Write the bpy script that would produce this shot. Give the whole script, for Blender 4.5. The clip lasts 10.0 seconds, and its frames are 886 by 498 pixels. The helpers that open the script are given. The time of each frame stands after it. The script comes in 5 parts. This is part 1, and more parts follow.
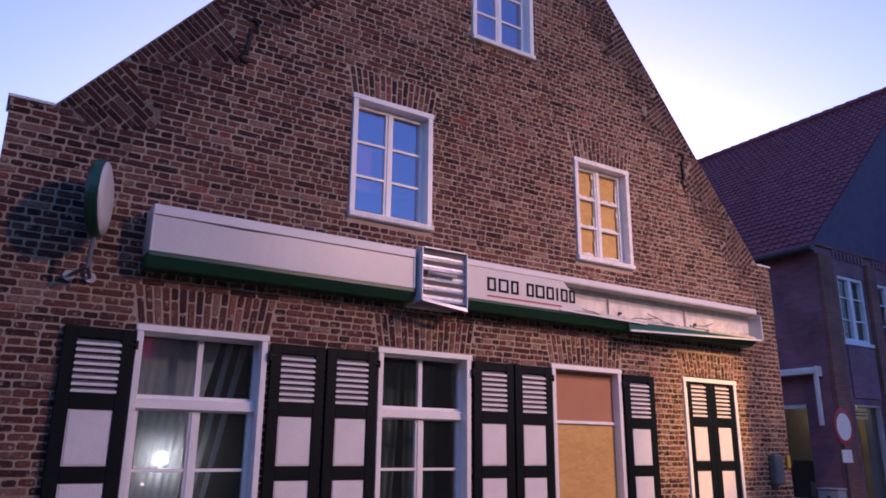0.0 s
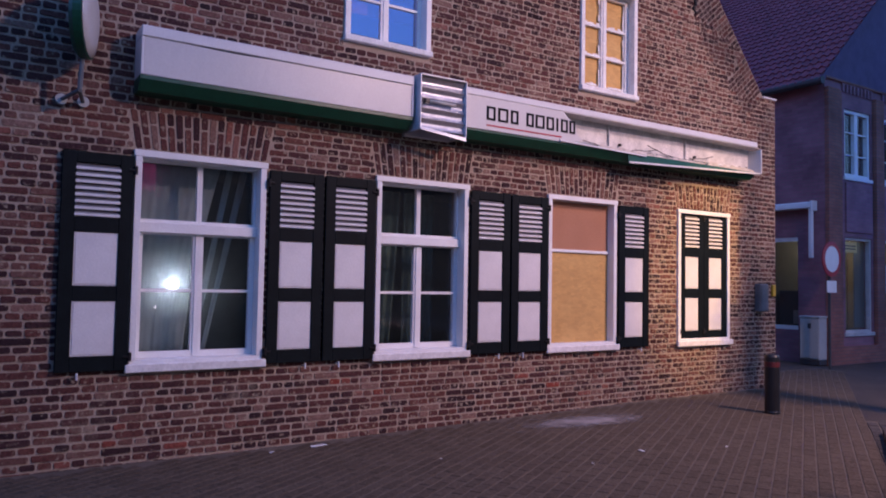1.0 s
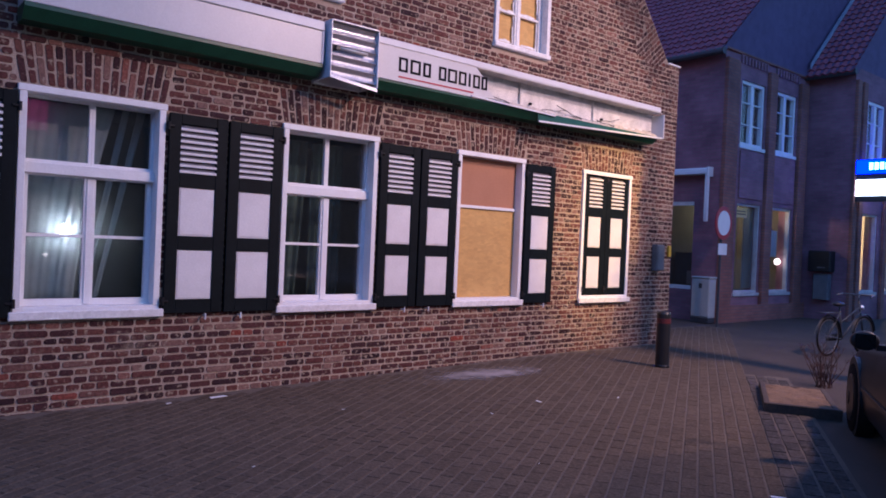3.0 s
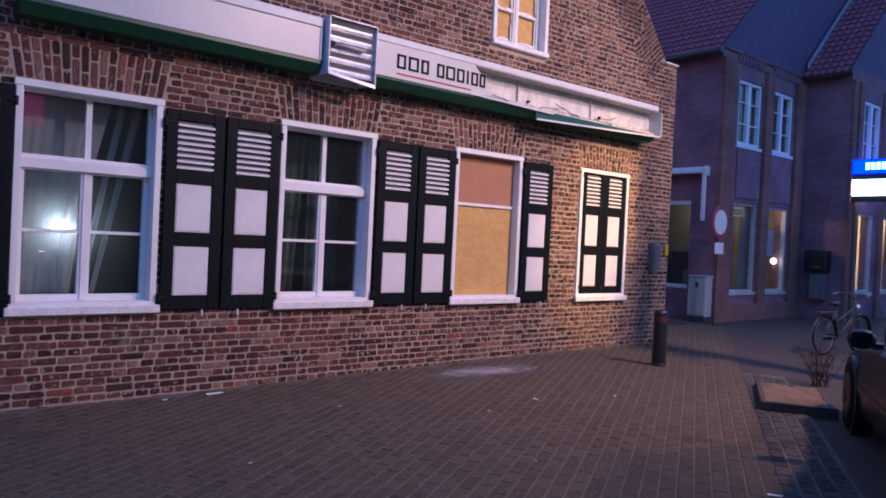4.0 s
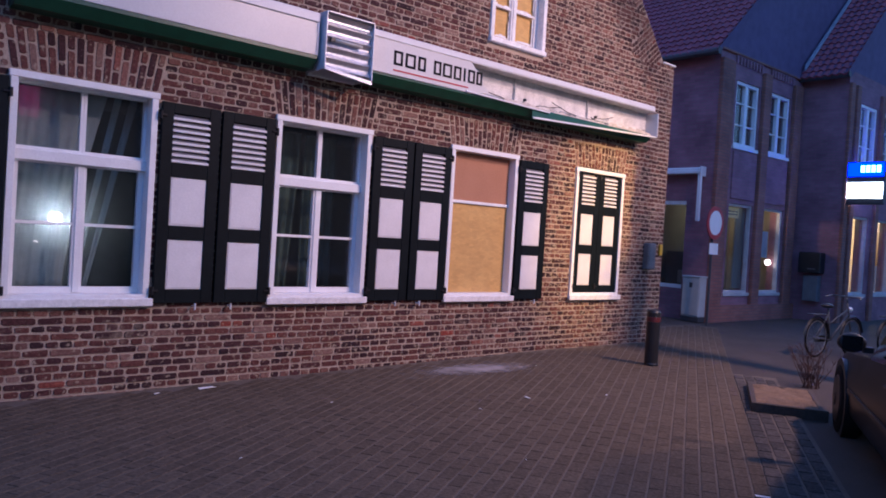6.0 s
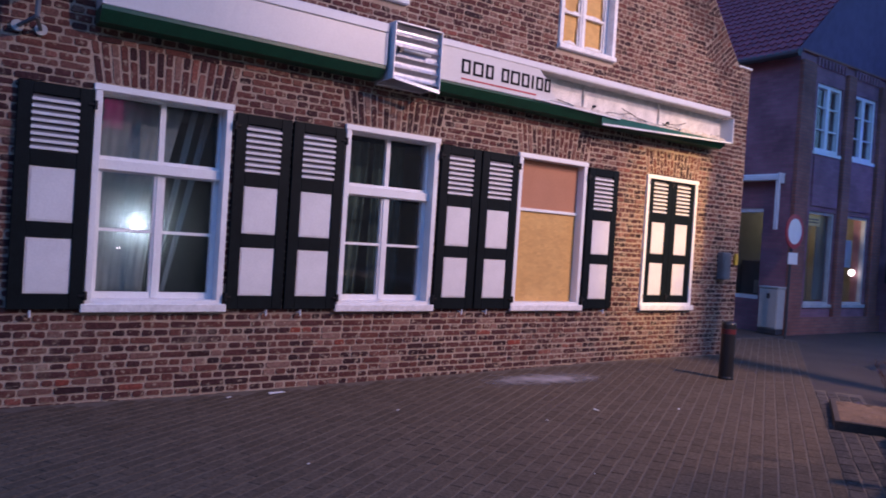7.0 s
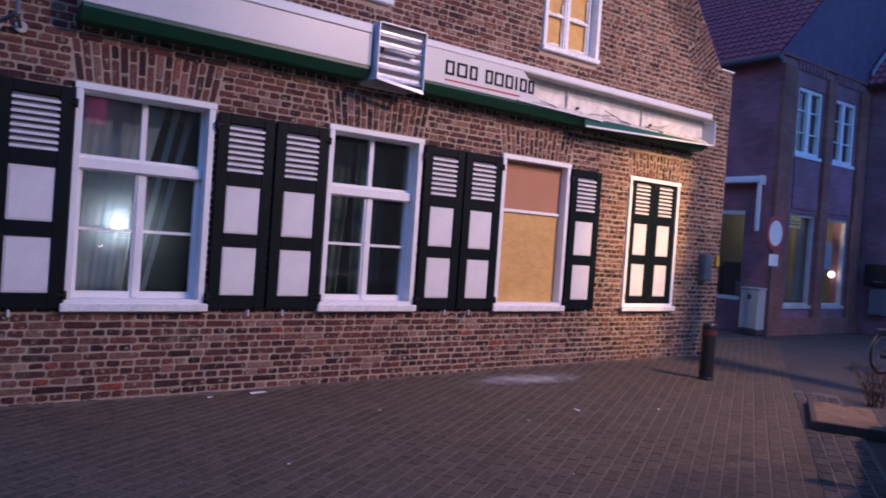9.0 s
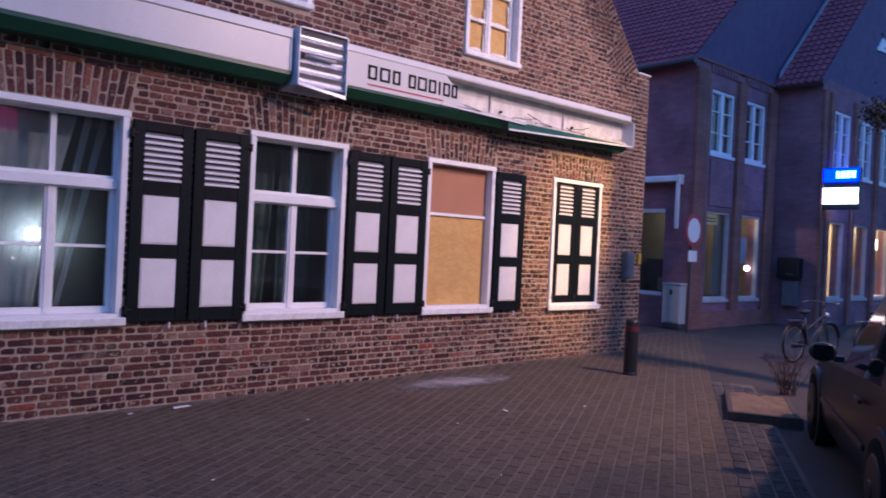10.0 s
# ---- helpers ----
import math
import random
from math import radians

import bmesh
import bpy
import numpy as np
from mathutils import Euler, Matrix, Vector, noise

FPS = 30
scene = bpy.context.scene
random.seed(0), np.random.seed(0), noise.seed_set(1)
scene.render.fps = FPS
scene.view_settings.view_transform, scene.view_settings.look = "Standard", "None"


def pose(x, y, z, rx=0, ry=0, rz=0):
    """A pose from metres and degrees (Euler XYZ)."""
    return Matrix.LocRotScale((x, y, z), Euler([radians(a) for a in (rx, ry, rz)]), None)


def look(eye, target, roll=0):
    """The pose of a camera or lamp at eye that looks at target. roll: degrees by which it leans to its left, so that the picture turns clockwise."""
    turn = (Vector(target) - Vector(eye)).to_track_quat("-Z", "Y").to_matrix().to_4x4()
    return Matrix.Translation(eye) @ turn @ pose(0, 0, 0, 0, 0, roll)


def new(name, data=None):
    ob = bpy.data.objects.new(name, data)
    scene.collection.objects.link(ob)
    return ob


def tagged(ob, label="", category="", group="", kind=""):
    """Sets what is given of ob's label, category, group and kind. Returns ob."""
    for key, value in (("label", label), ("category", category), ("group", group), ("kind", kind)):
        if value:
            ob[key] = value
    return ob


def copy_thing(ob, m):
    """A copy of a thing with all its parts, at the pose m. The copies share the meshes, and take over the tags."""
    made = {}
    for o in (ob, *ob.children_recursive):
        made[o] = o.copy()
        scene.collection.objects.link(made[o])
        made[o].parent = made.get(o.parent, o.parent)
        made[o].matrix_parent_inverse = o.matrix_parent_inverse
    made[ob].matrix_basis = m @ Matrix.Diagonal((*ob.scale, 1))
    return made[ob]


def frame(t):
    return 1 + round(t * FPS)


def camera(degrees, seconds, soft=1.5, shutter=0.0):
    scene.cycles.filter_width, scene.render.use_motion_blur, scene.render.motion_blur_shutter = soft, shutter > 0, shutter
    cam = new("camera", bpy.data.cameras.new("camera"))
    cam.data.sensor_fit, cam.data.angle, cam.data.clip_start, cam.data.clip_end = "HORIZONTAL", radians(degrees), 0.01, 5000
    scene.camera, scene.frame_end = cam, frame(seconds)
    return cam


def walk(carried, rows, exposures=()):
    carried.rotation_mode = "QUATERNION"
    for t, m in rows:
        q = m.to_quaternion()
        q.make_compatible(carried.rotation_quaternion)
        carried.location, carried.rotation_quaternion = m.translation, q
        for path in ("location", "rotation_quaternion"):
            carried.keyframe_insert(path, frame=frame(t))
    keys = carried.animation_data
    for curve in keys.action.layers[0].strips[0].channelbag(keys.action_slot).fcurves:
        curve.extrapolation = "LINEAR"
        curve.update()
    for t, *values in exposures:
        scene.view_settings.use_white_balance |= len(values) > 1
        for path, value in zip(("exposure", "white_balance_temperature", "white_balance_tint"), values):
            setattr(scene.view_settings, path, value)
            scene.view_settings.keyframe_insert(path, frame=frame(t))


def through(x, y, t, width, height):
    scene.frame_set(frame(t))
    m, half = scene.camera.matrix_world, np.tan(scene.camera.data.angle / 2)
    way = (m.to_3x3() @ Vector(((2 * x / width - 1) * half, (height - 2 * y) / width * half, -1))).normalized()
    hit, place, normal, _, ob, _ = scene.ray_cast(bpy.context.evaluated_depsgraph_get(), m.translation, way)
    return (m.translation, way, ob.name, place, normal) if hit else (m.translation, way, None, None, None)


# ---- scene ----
cam = camera(62.0, 10.0, soft=1.75, shutter=0.5)
PATH = [
    (0, (0.397, -6.533, 1.5), (1.441, -4.913, 2.034), 0.5),
    (0.2, (0.412, -6.56, 1.492), (1.454, -4.928, 1.995), 0.4),
    (0.4, (0.404, -6.572, 1.47), (1.445, -4.901, 1.82), 0.6),
    (0.5, (0.401, -6.577, 1.46), (1.431, -4.884, 1.735), 0.7),
    (0.6, (0.404, -6.561, 1.46), (1.433, -4.859, 1.672), 0.9),
    (0.7, (0.414, -6.561, 1.453), (1.441, -4.854, 1.628), 0.9),
    (0.8, (0.424, -6.566, 1.453), (1.465, -4.864, 1.595), 1.0),
    (1, (0.425, -6.565, 1.447), (1.507, -4.886, 1.54), 1.0),
    (1.5, (0.416, -6.559, 1.434), (1.502, -4.88, 1.497), 1.3),
    (2, (0.444, -6.561, 1.44), (1.601, -4.929, 1.449), 1.5),
    (2.5, (0.465, -6.579, 1.436), (1.726, -5.026, 1.419), 1.9),
    (4, (0.463, -6.563, 1.416), (1.75, -5.032, 1.392), 2.7),
    (4.5, (0.459, -6.575, 1.419), (1.742, -5.041, 1.39), 2.7),
    (5, (0.474, -6.601, 1.406), (1.766, -5.074, 1.375), 3.0),
    (5.2, (0.468, -6.598, 1.412), (1.783, -5.091, 1.381), 3.2),
    (6.3, (0.482, -6.576, 1.433), (1.755, -5.034, 1.405), 3.8),
    (6.5, (0.492, -6.577, 1.436), (1.74, -5.015, 1.424), 3.9),
    (7, (0.489, -6.554, 1.438), (1.641, -4.919, 1.413), 3.7),
    (7.5, (0.469, -6.543, 1.438), (1.581, -4.882, 1.408), 3.8),
    (8, (0.474, -6.554, 1.431), (1.556, -4.872, 1.403), 4.1),
    (8.5, (0.484, -6.564, 1.431), (1.581, -4.892, 1.406), 4.1),
    (9, (0.501, -6.586, 1.451), (1.684, -4.974, 1.427), 4.0),
    (9.5, (0.519, -6.596, 1.454), (1.769, -5.034, 1.444), 3.6),
    (10, (0.54, -6.63, 1.486), (1.865, -5.132, 1.477), 2.7),
]
walk(cam, [(t, look(e, a, r)) for t, e, a, r in PATH], [(0, -0.74, 6700, 50), (0.5, -0.78, 6120, 46), (1.0, -0.62, 6000, 41), (1.5, -0.44, 5940, 38), (10, -0.39, 5910, 37)])

# ---- world and light ----
world = bpy.data.worlds.new("world")
scene.world = world
world.use_nodes = True
wn = world.node_tree.nodes
sky = wn.new("ShaderNodeTexSky")
sky.sky_type = 'NISHITA'
sky.sun_disc = False
sky.sun_elevation = radians(4.0)
sky.sun_rotation = radians(35.0)
sky.air_density = 1.0
sky.dust_density = 4.0
sky.ozone_density = 4.0
world.node_tree.links.new(sky.outputs[0], wn["Background"].inputs[0])
wn["Background"].inputs[1].default_value = 1.3

def lamp(name, kind, loc, energy, color, size=0.2):
    d = bpy.data.lights.new(name, kind)
    d.energy, d.color = energy, color
    d.shadow_soft_size = size
    ob = new(name, d)
    ob.location = loc
    return ob

d = lamp("street_light", 'SPOT', (9.7, -7.5, 8.0), 3500, (1.0, 0.70, 0.49), 0.3)
d.data.spot_size, d.data.spot_blend = radians(92), 1.0
d.matrix_basis = look((9.7, -7.5, 8.0), (8.5, -1.2, 0))
d = lamp("far_street_light", 'SPOT', (9.6, -12.0, 7.9), 3950, (1.0, 0.70, 0.50), 0.3)
d.data.spot_size, d.data.spot_blend = radians(84), 1.0
d.matrix_basis = look((9.6, -12.0, 7.9), (4.9, 0, 4.6))
d = lamp("corner_light", 'SPOT', (9.78, -6.2, 6.0), 3500, (1.0, 0.62, 0.09), 0.04)
d.data.spot_size, d.data.spot_blend = radians(24), 0.9
d.matrix_basis = look((9.78, -6.2, 6.0), (8.95, 0, 1.7))

# ---- materials ----
def mat(name, color, rough=0.6, metal=0.0, var=0.25, scale=6.0, bump=0.15, bscale=60.0, spec=0.5, col2=None, emit=None, estr=0.0):
    m = bpy.data.materials.new(name)
    m.use_nodes = True
    n, l = m.node_tree.nodes, m.node_tree.links
    p = n["Principled BSDF"]
    p.inputs["Roughness"].default_value = rough
    p.inputs["Metallic"].default_value = metal
    p.inputs["Specular IOR Level"].default_value = spec
    tc = n.new("ShaderNodeTexCoord")
    a = n.new("ShaderNodeTexNoise"); a.inputs["Scale"].default_value = scale; a.inputs["Detail"].default_value = 6
    b = n.new("ShaderNodeTexNoise"); b.inputs["Scale"].default_value = bscale; b.inputs["Detail"].default_value = 3
    l.new(tc.outputs["Object"], a.inputs["Vector"]); l.new(tc.outputs["Object"], b.inputs["Vector"])
    add = n.new("ShaderNodeMath"); add.operation = 'ADD'
    l.new(a.outputs["Fac"], add.inputs[0]); l.new(b.outputs["Fac"], add.inputs[1])
    r = n.new("ShaderNodeValToRGB")
    c2 = col2 if col2 else tuple(c * (1 - var) for c in color)
    c1 = color if col2 else tuple(min(1, c * (1 + var)) for c in color)
    r.color_ramp.elements[0].position, r.color_ramp.elements[1].position = 0.36, 0.64
    r.color_ramp.elements[0].color, r.color_ramp.elements[1].color = (*c2, 1), (*c1, 1)
    h = n.new("ShaderNodeMath"); h.operation = 'MULTIPLY'; h.inputs[1].default_value = 0.5
    l.new(add.outputs[0], h.inputs[0]); l.new(h.outputs[0], r.inputs[0])
    l.new(r.outputs[0], p.inputs["Base Color"])
    if bump:
        bp = n.new("ShaderNodeBump"); bp.inputs["Strength"].default_value = bump; bp.inputs["Distance"].default_value = 0.01
        l.new(b.outputs["Fac"], bp.inputs["Height"]); l.new(bp.outputs[0], p.inputs["Normal"])
    if emit:
        p.inputs["Emission Color"].default_value = (*emit, 1)
        p.inputs["Emission Strength"].default_value = estr
    return m

def ramp(n, stops, interp='LINEAR'):
    r = n.new("ShaderNodeValToRGB")
    r.color_ramp.interpolation = interp
    e = r.color_ramp.elements
    while len(e) < len(stops):
        e.new(0.5)
    for k, (pos, c) in enumerate(stops):
        e[k].position, e[k].color = pos, (*c, 1)
    return r

BRICK_TONES = [(0.0, (0.036, 0.019, 0.022)), (0.3, (0.074, 0.032, 0.032)), (0.56, (0.114, 0.043, 0.037)), (0.76, (0.146, 0.056, 0.044)),
               (0.89, (0.17, 0.084, 0.067)), (0.97, (0.24, 0.14, 0.11)), (1.0, (0.23, 0.05, 0.034))]

def brick_mat(name, single, tones=BRICK_TONES, lime=(0.40, 0.32, 0.23)):
    m = bpy.data.materials.new(name)
    m.use_nodes = True
    n, l = m.node_tree.nodes, m.node_tree.links
    p = n["Principled BSDF"]
    p.inputs["Roughness"].default_value = 0.9
    p.inputs["Specular IOR Level"].default_value = 0.12
    src = n.new("ShaderNodeObjectInfo").outputs["Random"] if single else n.new("ShaderNodeNewGeometry").outputs["Random Per Island"]
    r = ramp(n, tones)
    geo = n.new("ShaderNodeNewGeometry")
    big = n.new("ShaderNodeTexNoise"); big.inputs["Scale"].default_value = 1.3; big.inputs["Detail"].default_value = 5
    fine = n.new("ShaderNodeTexNoise"); fine.inputs["Scale"].default_value = 45; fine.inputs["Detail"].default_value = 6
    mid = n.new("ShaderNodeTexNoise"); mid.inputs["Scale"].default_value = 11; mid.inputs["Detail"].default_value = 6; mid.inputs["Roughness"].default_value = 0.7
    for t in (big, fine, mid):
        l.new(geo.outputs["Position"], t.inputs["Vector"])
    l.new(src, r.inputs[0])
    v = n.new("ShaderNodeMapRange"); v.inputs[1].default_value, v.inputs[2].default_value, v.inputs[3].default_value, v.inputs[4].default_value = 0.3, 0.7, 0.65, 1.3
    l.new(fine.outputs["Fac"], v.inputs[0])
    mul = n.new("ShaderNodeMix"); mul.data_type = 'RGBA'; mul.blend_type = 'MULTIPLY'; mul.inputs[0].default_value = 1
    l.new(r.outputs[0], mul.inputs[6]); l.new(v.outputs[0], mul.inputs[7])
    # lime smears: where a broad and a middle noise agree
    s = n.new("ShaderNodeMath"); s.operation = 'ADD'
    l.new(big.outputs["Fac"], s.inputs[0]); l.new(mid.outputs["Fac"], s.inputs[1])
    sm = n.new("ShaderNodeMapRange"); sm.inputs[1].default_value, sm.inputs[2].default_value, sm.inputs[3].default_value, sm.inputs[4].default_value = 1.14, 1.40, 0.0, 0.5
    l.new(s.outputs[0], sm.inputs[0])
    # small splashes of lime
    sp = n.new("ShaderNodeTexNoise"); sp.inputs["Scale"].default_value = 21; sp.inputs["Detail"].default_value = 4
    l.new(geo.outputs["Position"], sp.inputs["Vector"])
    sr = n.new("ShaderNodeMapRange"); sr.inputs[1].default_value, sr.inputs[2].default_value, sr.inputs[3].default_value, sr.inputs[4].default_value = 0.575, 0.665, 0.0, 0.72
    # more lime is left towards the street corner
    sx = n.new("ShaderNodeSeparateXYZ"); l.new(geo.outputs["Position"], sx.inputs[0])
    gx = n.new("ShaderNodeMapRange"); gx.inputs[1].default_value, gx.inputs[2].default_value, gx.inputs[3].default_value, gx.inputs[4].default_value = 2.0, 9.0, -0.015, 0.065
    l.new(sx.outputs[0], gx.inputs[0])
    sa = n.new("ShaderNodeMath"); sa.operation = 'ADD'
    l.new(sp.outputs["Fac"], sa.inputs[0]); l.new(gx.outputs[0], sa.inputs[1]); l.new(sa.outputs[0], sr.inputs[0])
    mxx = n.new("ShaderNodeMath"); mxx.operation = 'MAXIMUM'
    l.new(sm.outputs[0], mxx.inputs[0]); l.new(sr.outputs[0], mxx.inputs[1])
    mix = n.new("ShaderNodeMix"); mix.data_type = 'RGBA'
    l.new(mxx.outputs[0], mix.inputs[0]); l.new(mul.outputs[2], mix.inputs[6]); mix.inputs[7].default_value = (*lime, 1)
    l.new(mix.outputs[2], p.inputs["Base Color"])
    bp = n.new("ShaderNodeBump"); bp.inputs["Strength"].default_value = 0.5; bp.inputs["Distance"].default_value = 0.008
    l.new(fine.outputs["Fac"], bp.inputs["Height"]); l.new(bp.outputs[0], p.inputs["Normal"])
    return m

def pattern_brick(name, c1, c2, mortar, w=0.22, h=0.065):
    m = bpy.data.materials.new(name)
    m.use_nodes = True
    n, l = m.node_tree.nodes, m.node_tree.links
    p = n["Principled BSDF"]; p.inputs["Roughness"].default_value = 0.9
    geo = n.new("ShaderNodeNewGeometry")
    sep = n.new("ShaderNodeSeparateXYZ"); l.new(geo.outputs["Position"], sep.inputs[0])
    ad = n.new("ShaderNodeMath"); ad.operation = 'ADD'; l.new(sep.outputs[0], ad.inputs[0]); l.new(sep.outputs[1], ad.inputs[1])
    com = n.new("ShaderNodeCombineXYZ"); l.new(ad.outputs[0], com.inputs[0]); l.new(sep.outputs[2], com.inputs[1])
    b = n.new("ShaderNodeTexBrick")
    b.inputs["Scale"].default_value = 1; b.inputs["Brick Width"].default_value = w; b.inputs["Row Height"].default_value = h
    b.inputs["Mortar Size"].default_value = 0.006
    b.inputs["Color1"].default_value, b.inputs["Color2"].default_value, b.inputs["Mortar"].default_value = (*c1, 1), (*c2, 1), (*mortar, 1)
    l.new(com.outputs[0], b.inputs["Vector"])
    no = n.new("ShaderNodeTexNoise"); no.inputs["Scale"].default_value = 1.5; no.inputs["Detail"].default_value = 8; l.new(geo.outputs["Position"], no.inputs["Vector"])
    v = n.new("ShaderNodeMapRange"); v.inputs[1].default_value, v.inputs[2].default_value, v.inputs[3].default_value, v.inputs[4].default_value = 0.3, 0.7, 0.7, 1.25
    l.new(no.outputs["Fac"], v.inputs[0])
    mul = n.new("ShaderNodeMix"); mul.data_type = 'RGBA'; mul.blend_type = 'MULTIPLY'; mul.inputs[0].default_value = 1
    l.new(b.outputs["Color"], mul.inputs[6]); l.new(v.outputs[0], mul.inputs[7]); l.new(mul.outputs[2], p.inputs["Base Color"])
    bp = n.new("ShaderNodeBump"); bp.inputs["Strength"].default_value = 0.4; bp.inputs["Distance"].default_value = 0.006; bp.invert = True
    l.new(b.outputs["Fac"], bp.inputs["Height"]); l.new(bp.outputs[0], p.inputs["Normal"])
    return m

def glass_mat(name, tint=(1, 1, 1), gloss=(1, 1, 1), gloss_rough=0.0, ior=1.6, film=0.6, dust=0.009):
    m = bpy.data.materials.new(name)
    m.use_nodes = True
    n, l = m.node_tree.nodes, m.node_tree.links
    n.remove(n["Principled BSDF"])
    t = n.new("ShaderNodeBsdfTransparent"); t.inputs[0].default_value = (*tint, 1)
    g = n.new("ShaderNodeBsdfGlossy"); g.inputs["Roughness"].default_value = gloss_rough; g.inputs[0].default_value = (*gloss, 1)
    # gloss that rises at grazing angles, alike on both faces of a pane
    r0 = ((ior - 1) / (ior + 1)) ** 2
    lw = n.new("ShaderNodeLayerWeight"); lw.inputs[0].default_value = 0.5
    pw = n.new("ShaderNodeMath"); pw.operation = 'POWER'; pw.inputs[1].default_value = 5
    f = n.new("ShaderNodeMath"); f.operation = 'MULTIPLY_ADD'; f.inputs[1].default_value = 1 - r0; f.inputs[2].default_value = r0
    l.new(lw.outputs["Facing"], pw.inputs[0]); l.new(pw.outputs[0], f.inputs[0])
    x = n.new("ShaderNodeMixShader")
    l.new(f.outputs[0], x.inputs[0]); l.new(t.outputs[0], x.inputs[1]); l.new(g.outputs[0], x.inputs[2])
    # a rough lobe that spreads bright reflections: dusty film plus imitated lens bloom
    g2 = n.new("ShaderNodeBsdfGlossy"); g2.inputs["Roughness"].default_value = 0.13
    mx = n.new("ShaderNodeMixShader"); mx.inputs[0].default_value = film
    l.new(g.outputs[0], mx.inputs[1]); l.new(g2.outputs[0], mx.inputs[2]); l.new(mx.outputs[0], x.inputs[2])
    # thin grey-green dust on the pane, its tint also painting the glow's haze
    df = n.new("ShaderNodeBsdfDiffuse"); df.inputs[0].default_value = (0.34, 0.46, 0.44, 1)
    dx = n.new("ShaderNodeMixShader")
    dn_ = n.new("ShaderNodeTexNoise"); dn_.inputs["Scale"].default_value = 4; dn_.inputs["Detail"].default_value = 5
    dm = n.new("ShaderNodeMath"); dm.operation = 'MULTIPLY'; dm.inputs[1].default_value = dust * 2
    l.new(dn_.outputs["Fac"], dm.inputs[0]); l.new(dm.outputs[0], dx.inputs[0])
    l.new(x.outputs[0], dx.inputs[1]); l.new(df.outputs[0], dx.inputs[2])
    l.new(dx.outputs[0], n["Material Output"].inputs[0])
    return m

def thin_mat(name, color, through=0.5):
    """Paper or cloth that lets part of the light through."""
    m = mat(name, color, 0.85, var=0.12, scale=9, bump=0.0)
    n, l = m.node_tree.nodes, m.node_tree.links
    t = n.new("ShaderNodeBsdfTranslucent"); t.inputs[0].default_value = (*color, 1)
    x = n.new("ShaderNodeMixShader"); x.inputs[0].default_value = through
    l.new(n["Principled BSDF"].outputs[0], x.inputs[1]); l.new(t.outputs[0], x.inputs[2]); l.new(x.outputs[0], n["Material Output"].inputs[0])
    return m

def glow_mat(name, color, strength):
    m = bpy.data.materials.new(name)
    m.use_nodes = True
    p = m.node_tree.nodes["Principled BSDF"]
    p.inputs["Base Color"].default_value = (*(c * 0.5 for c in color), 1)
    p.inputs["Emission Color"].default_value = (*color, 1)
    p.inputs["Emission Strength"].default_value = strength
    return m

BRICK = brick_mat("handmade_brick_wall", False)
BRICK1 = brick_mat("handmade_brick", True)
DARKB = [(p, (c[0] * 0.52, c[1] * 0.52, c[2] * 0.56)) for p, c in BRICK_TONES]
BRICKD = brick_mat("weathered_verge_brick", False, DARKB, (0.17, 0.13, 0.115))
MORTAR = mat("lime_mortar", (0.47, 0.365, 0.275), 0.95, scale=1.6, bump=0.6, bscale=70, col2=(0.33, 0.245, 0.19))
WHITE = mat("white_paint", (0.80, 0.79, 0.78), 0.45, var=0.06, scale=5, bump=0.05)
WHITE_OLD = mat("weathered_white_paint", (0.74, 0.72, 0.70), 0.6, var=0.14, scale=9, bump=0.25, bscale=40)
DARK = mat("black_green_paint", (0.0045, 0.0075, 0.009), 0.55, var=0.3, scale=10, bump=0.08, spec=0.12)
PANEL = mat("white_shutter_panel", (0.72, 0.69, 0.68), 0.5, var=0.07, scale=7, bump=0.08)
ACRYL = mat("grey_white_sign_panel", (0.60, 0.58, 0.57), 0.35, var=0.05, scale=2.5, bump=0.02)
SIGNW = mat("white_sign_metal", (0.66, 0.655, 0.67), 0.4, var=0.06, scale=4, bump=0.03)
SIGNIN = mat("dusty_sign_interior", (0.66, 0.63, 0.60), 0.6, var=0.28, scale=8, bump=0.1)
GREEN = mat("dark_green_metal", (0.005, 0.066, 0.036), 0.35, var=0.2, scale=6, bump=0.03)
ALU = mat("bare_aluminium", (0.62, 0.62, 0.64), 0.4, 0.7, var=0.1, scale=20, bump=0.05)
REDM = mat("red_paint", (0.42, 0.02, 0.035), 0.4, var=0.1, bump=0.03)
LETTER = mat("charcoal_vinyl", (0.016, 0.015, 0.017), 0.8, var=0.1, bump=0.0, spec=0.08)
# dark grey holds the shade that falls between the louvre lips
SLATM = mat("shaded_slat_paint", (0.15, 0.145, 0.16), 0.65, var=0.15, scale=9, bump=0.1)
OSB = mat("chipboard", (0.62, 0.375, 0.125), 0.75, scale=5, bump=0.12, bscale=120, col2=(0.53, 0.305, 0.095))
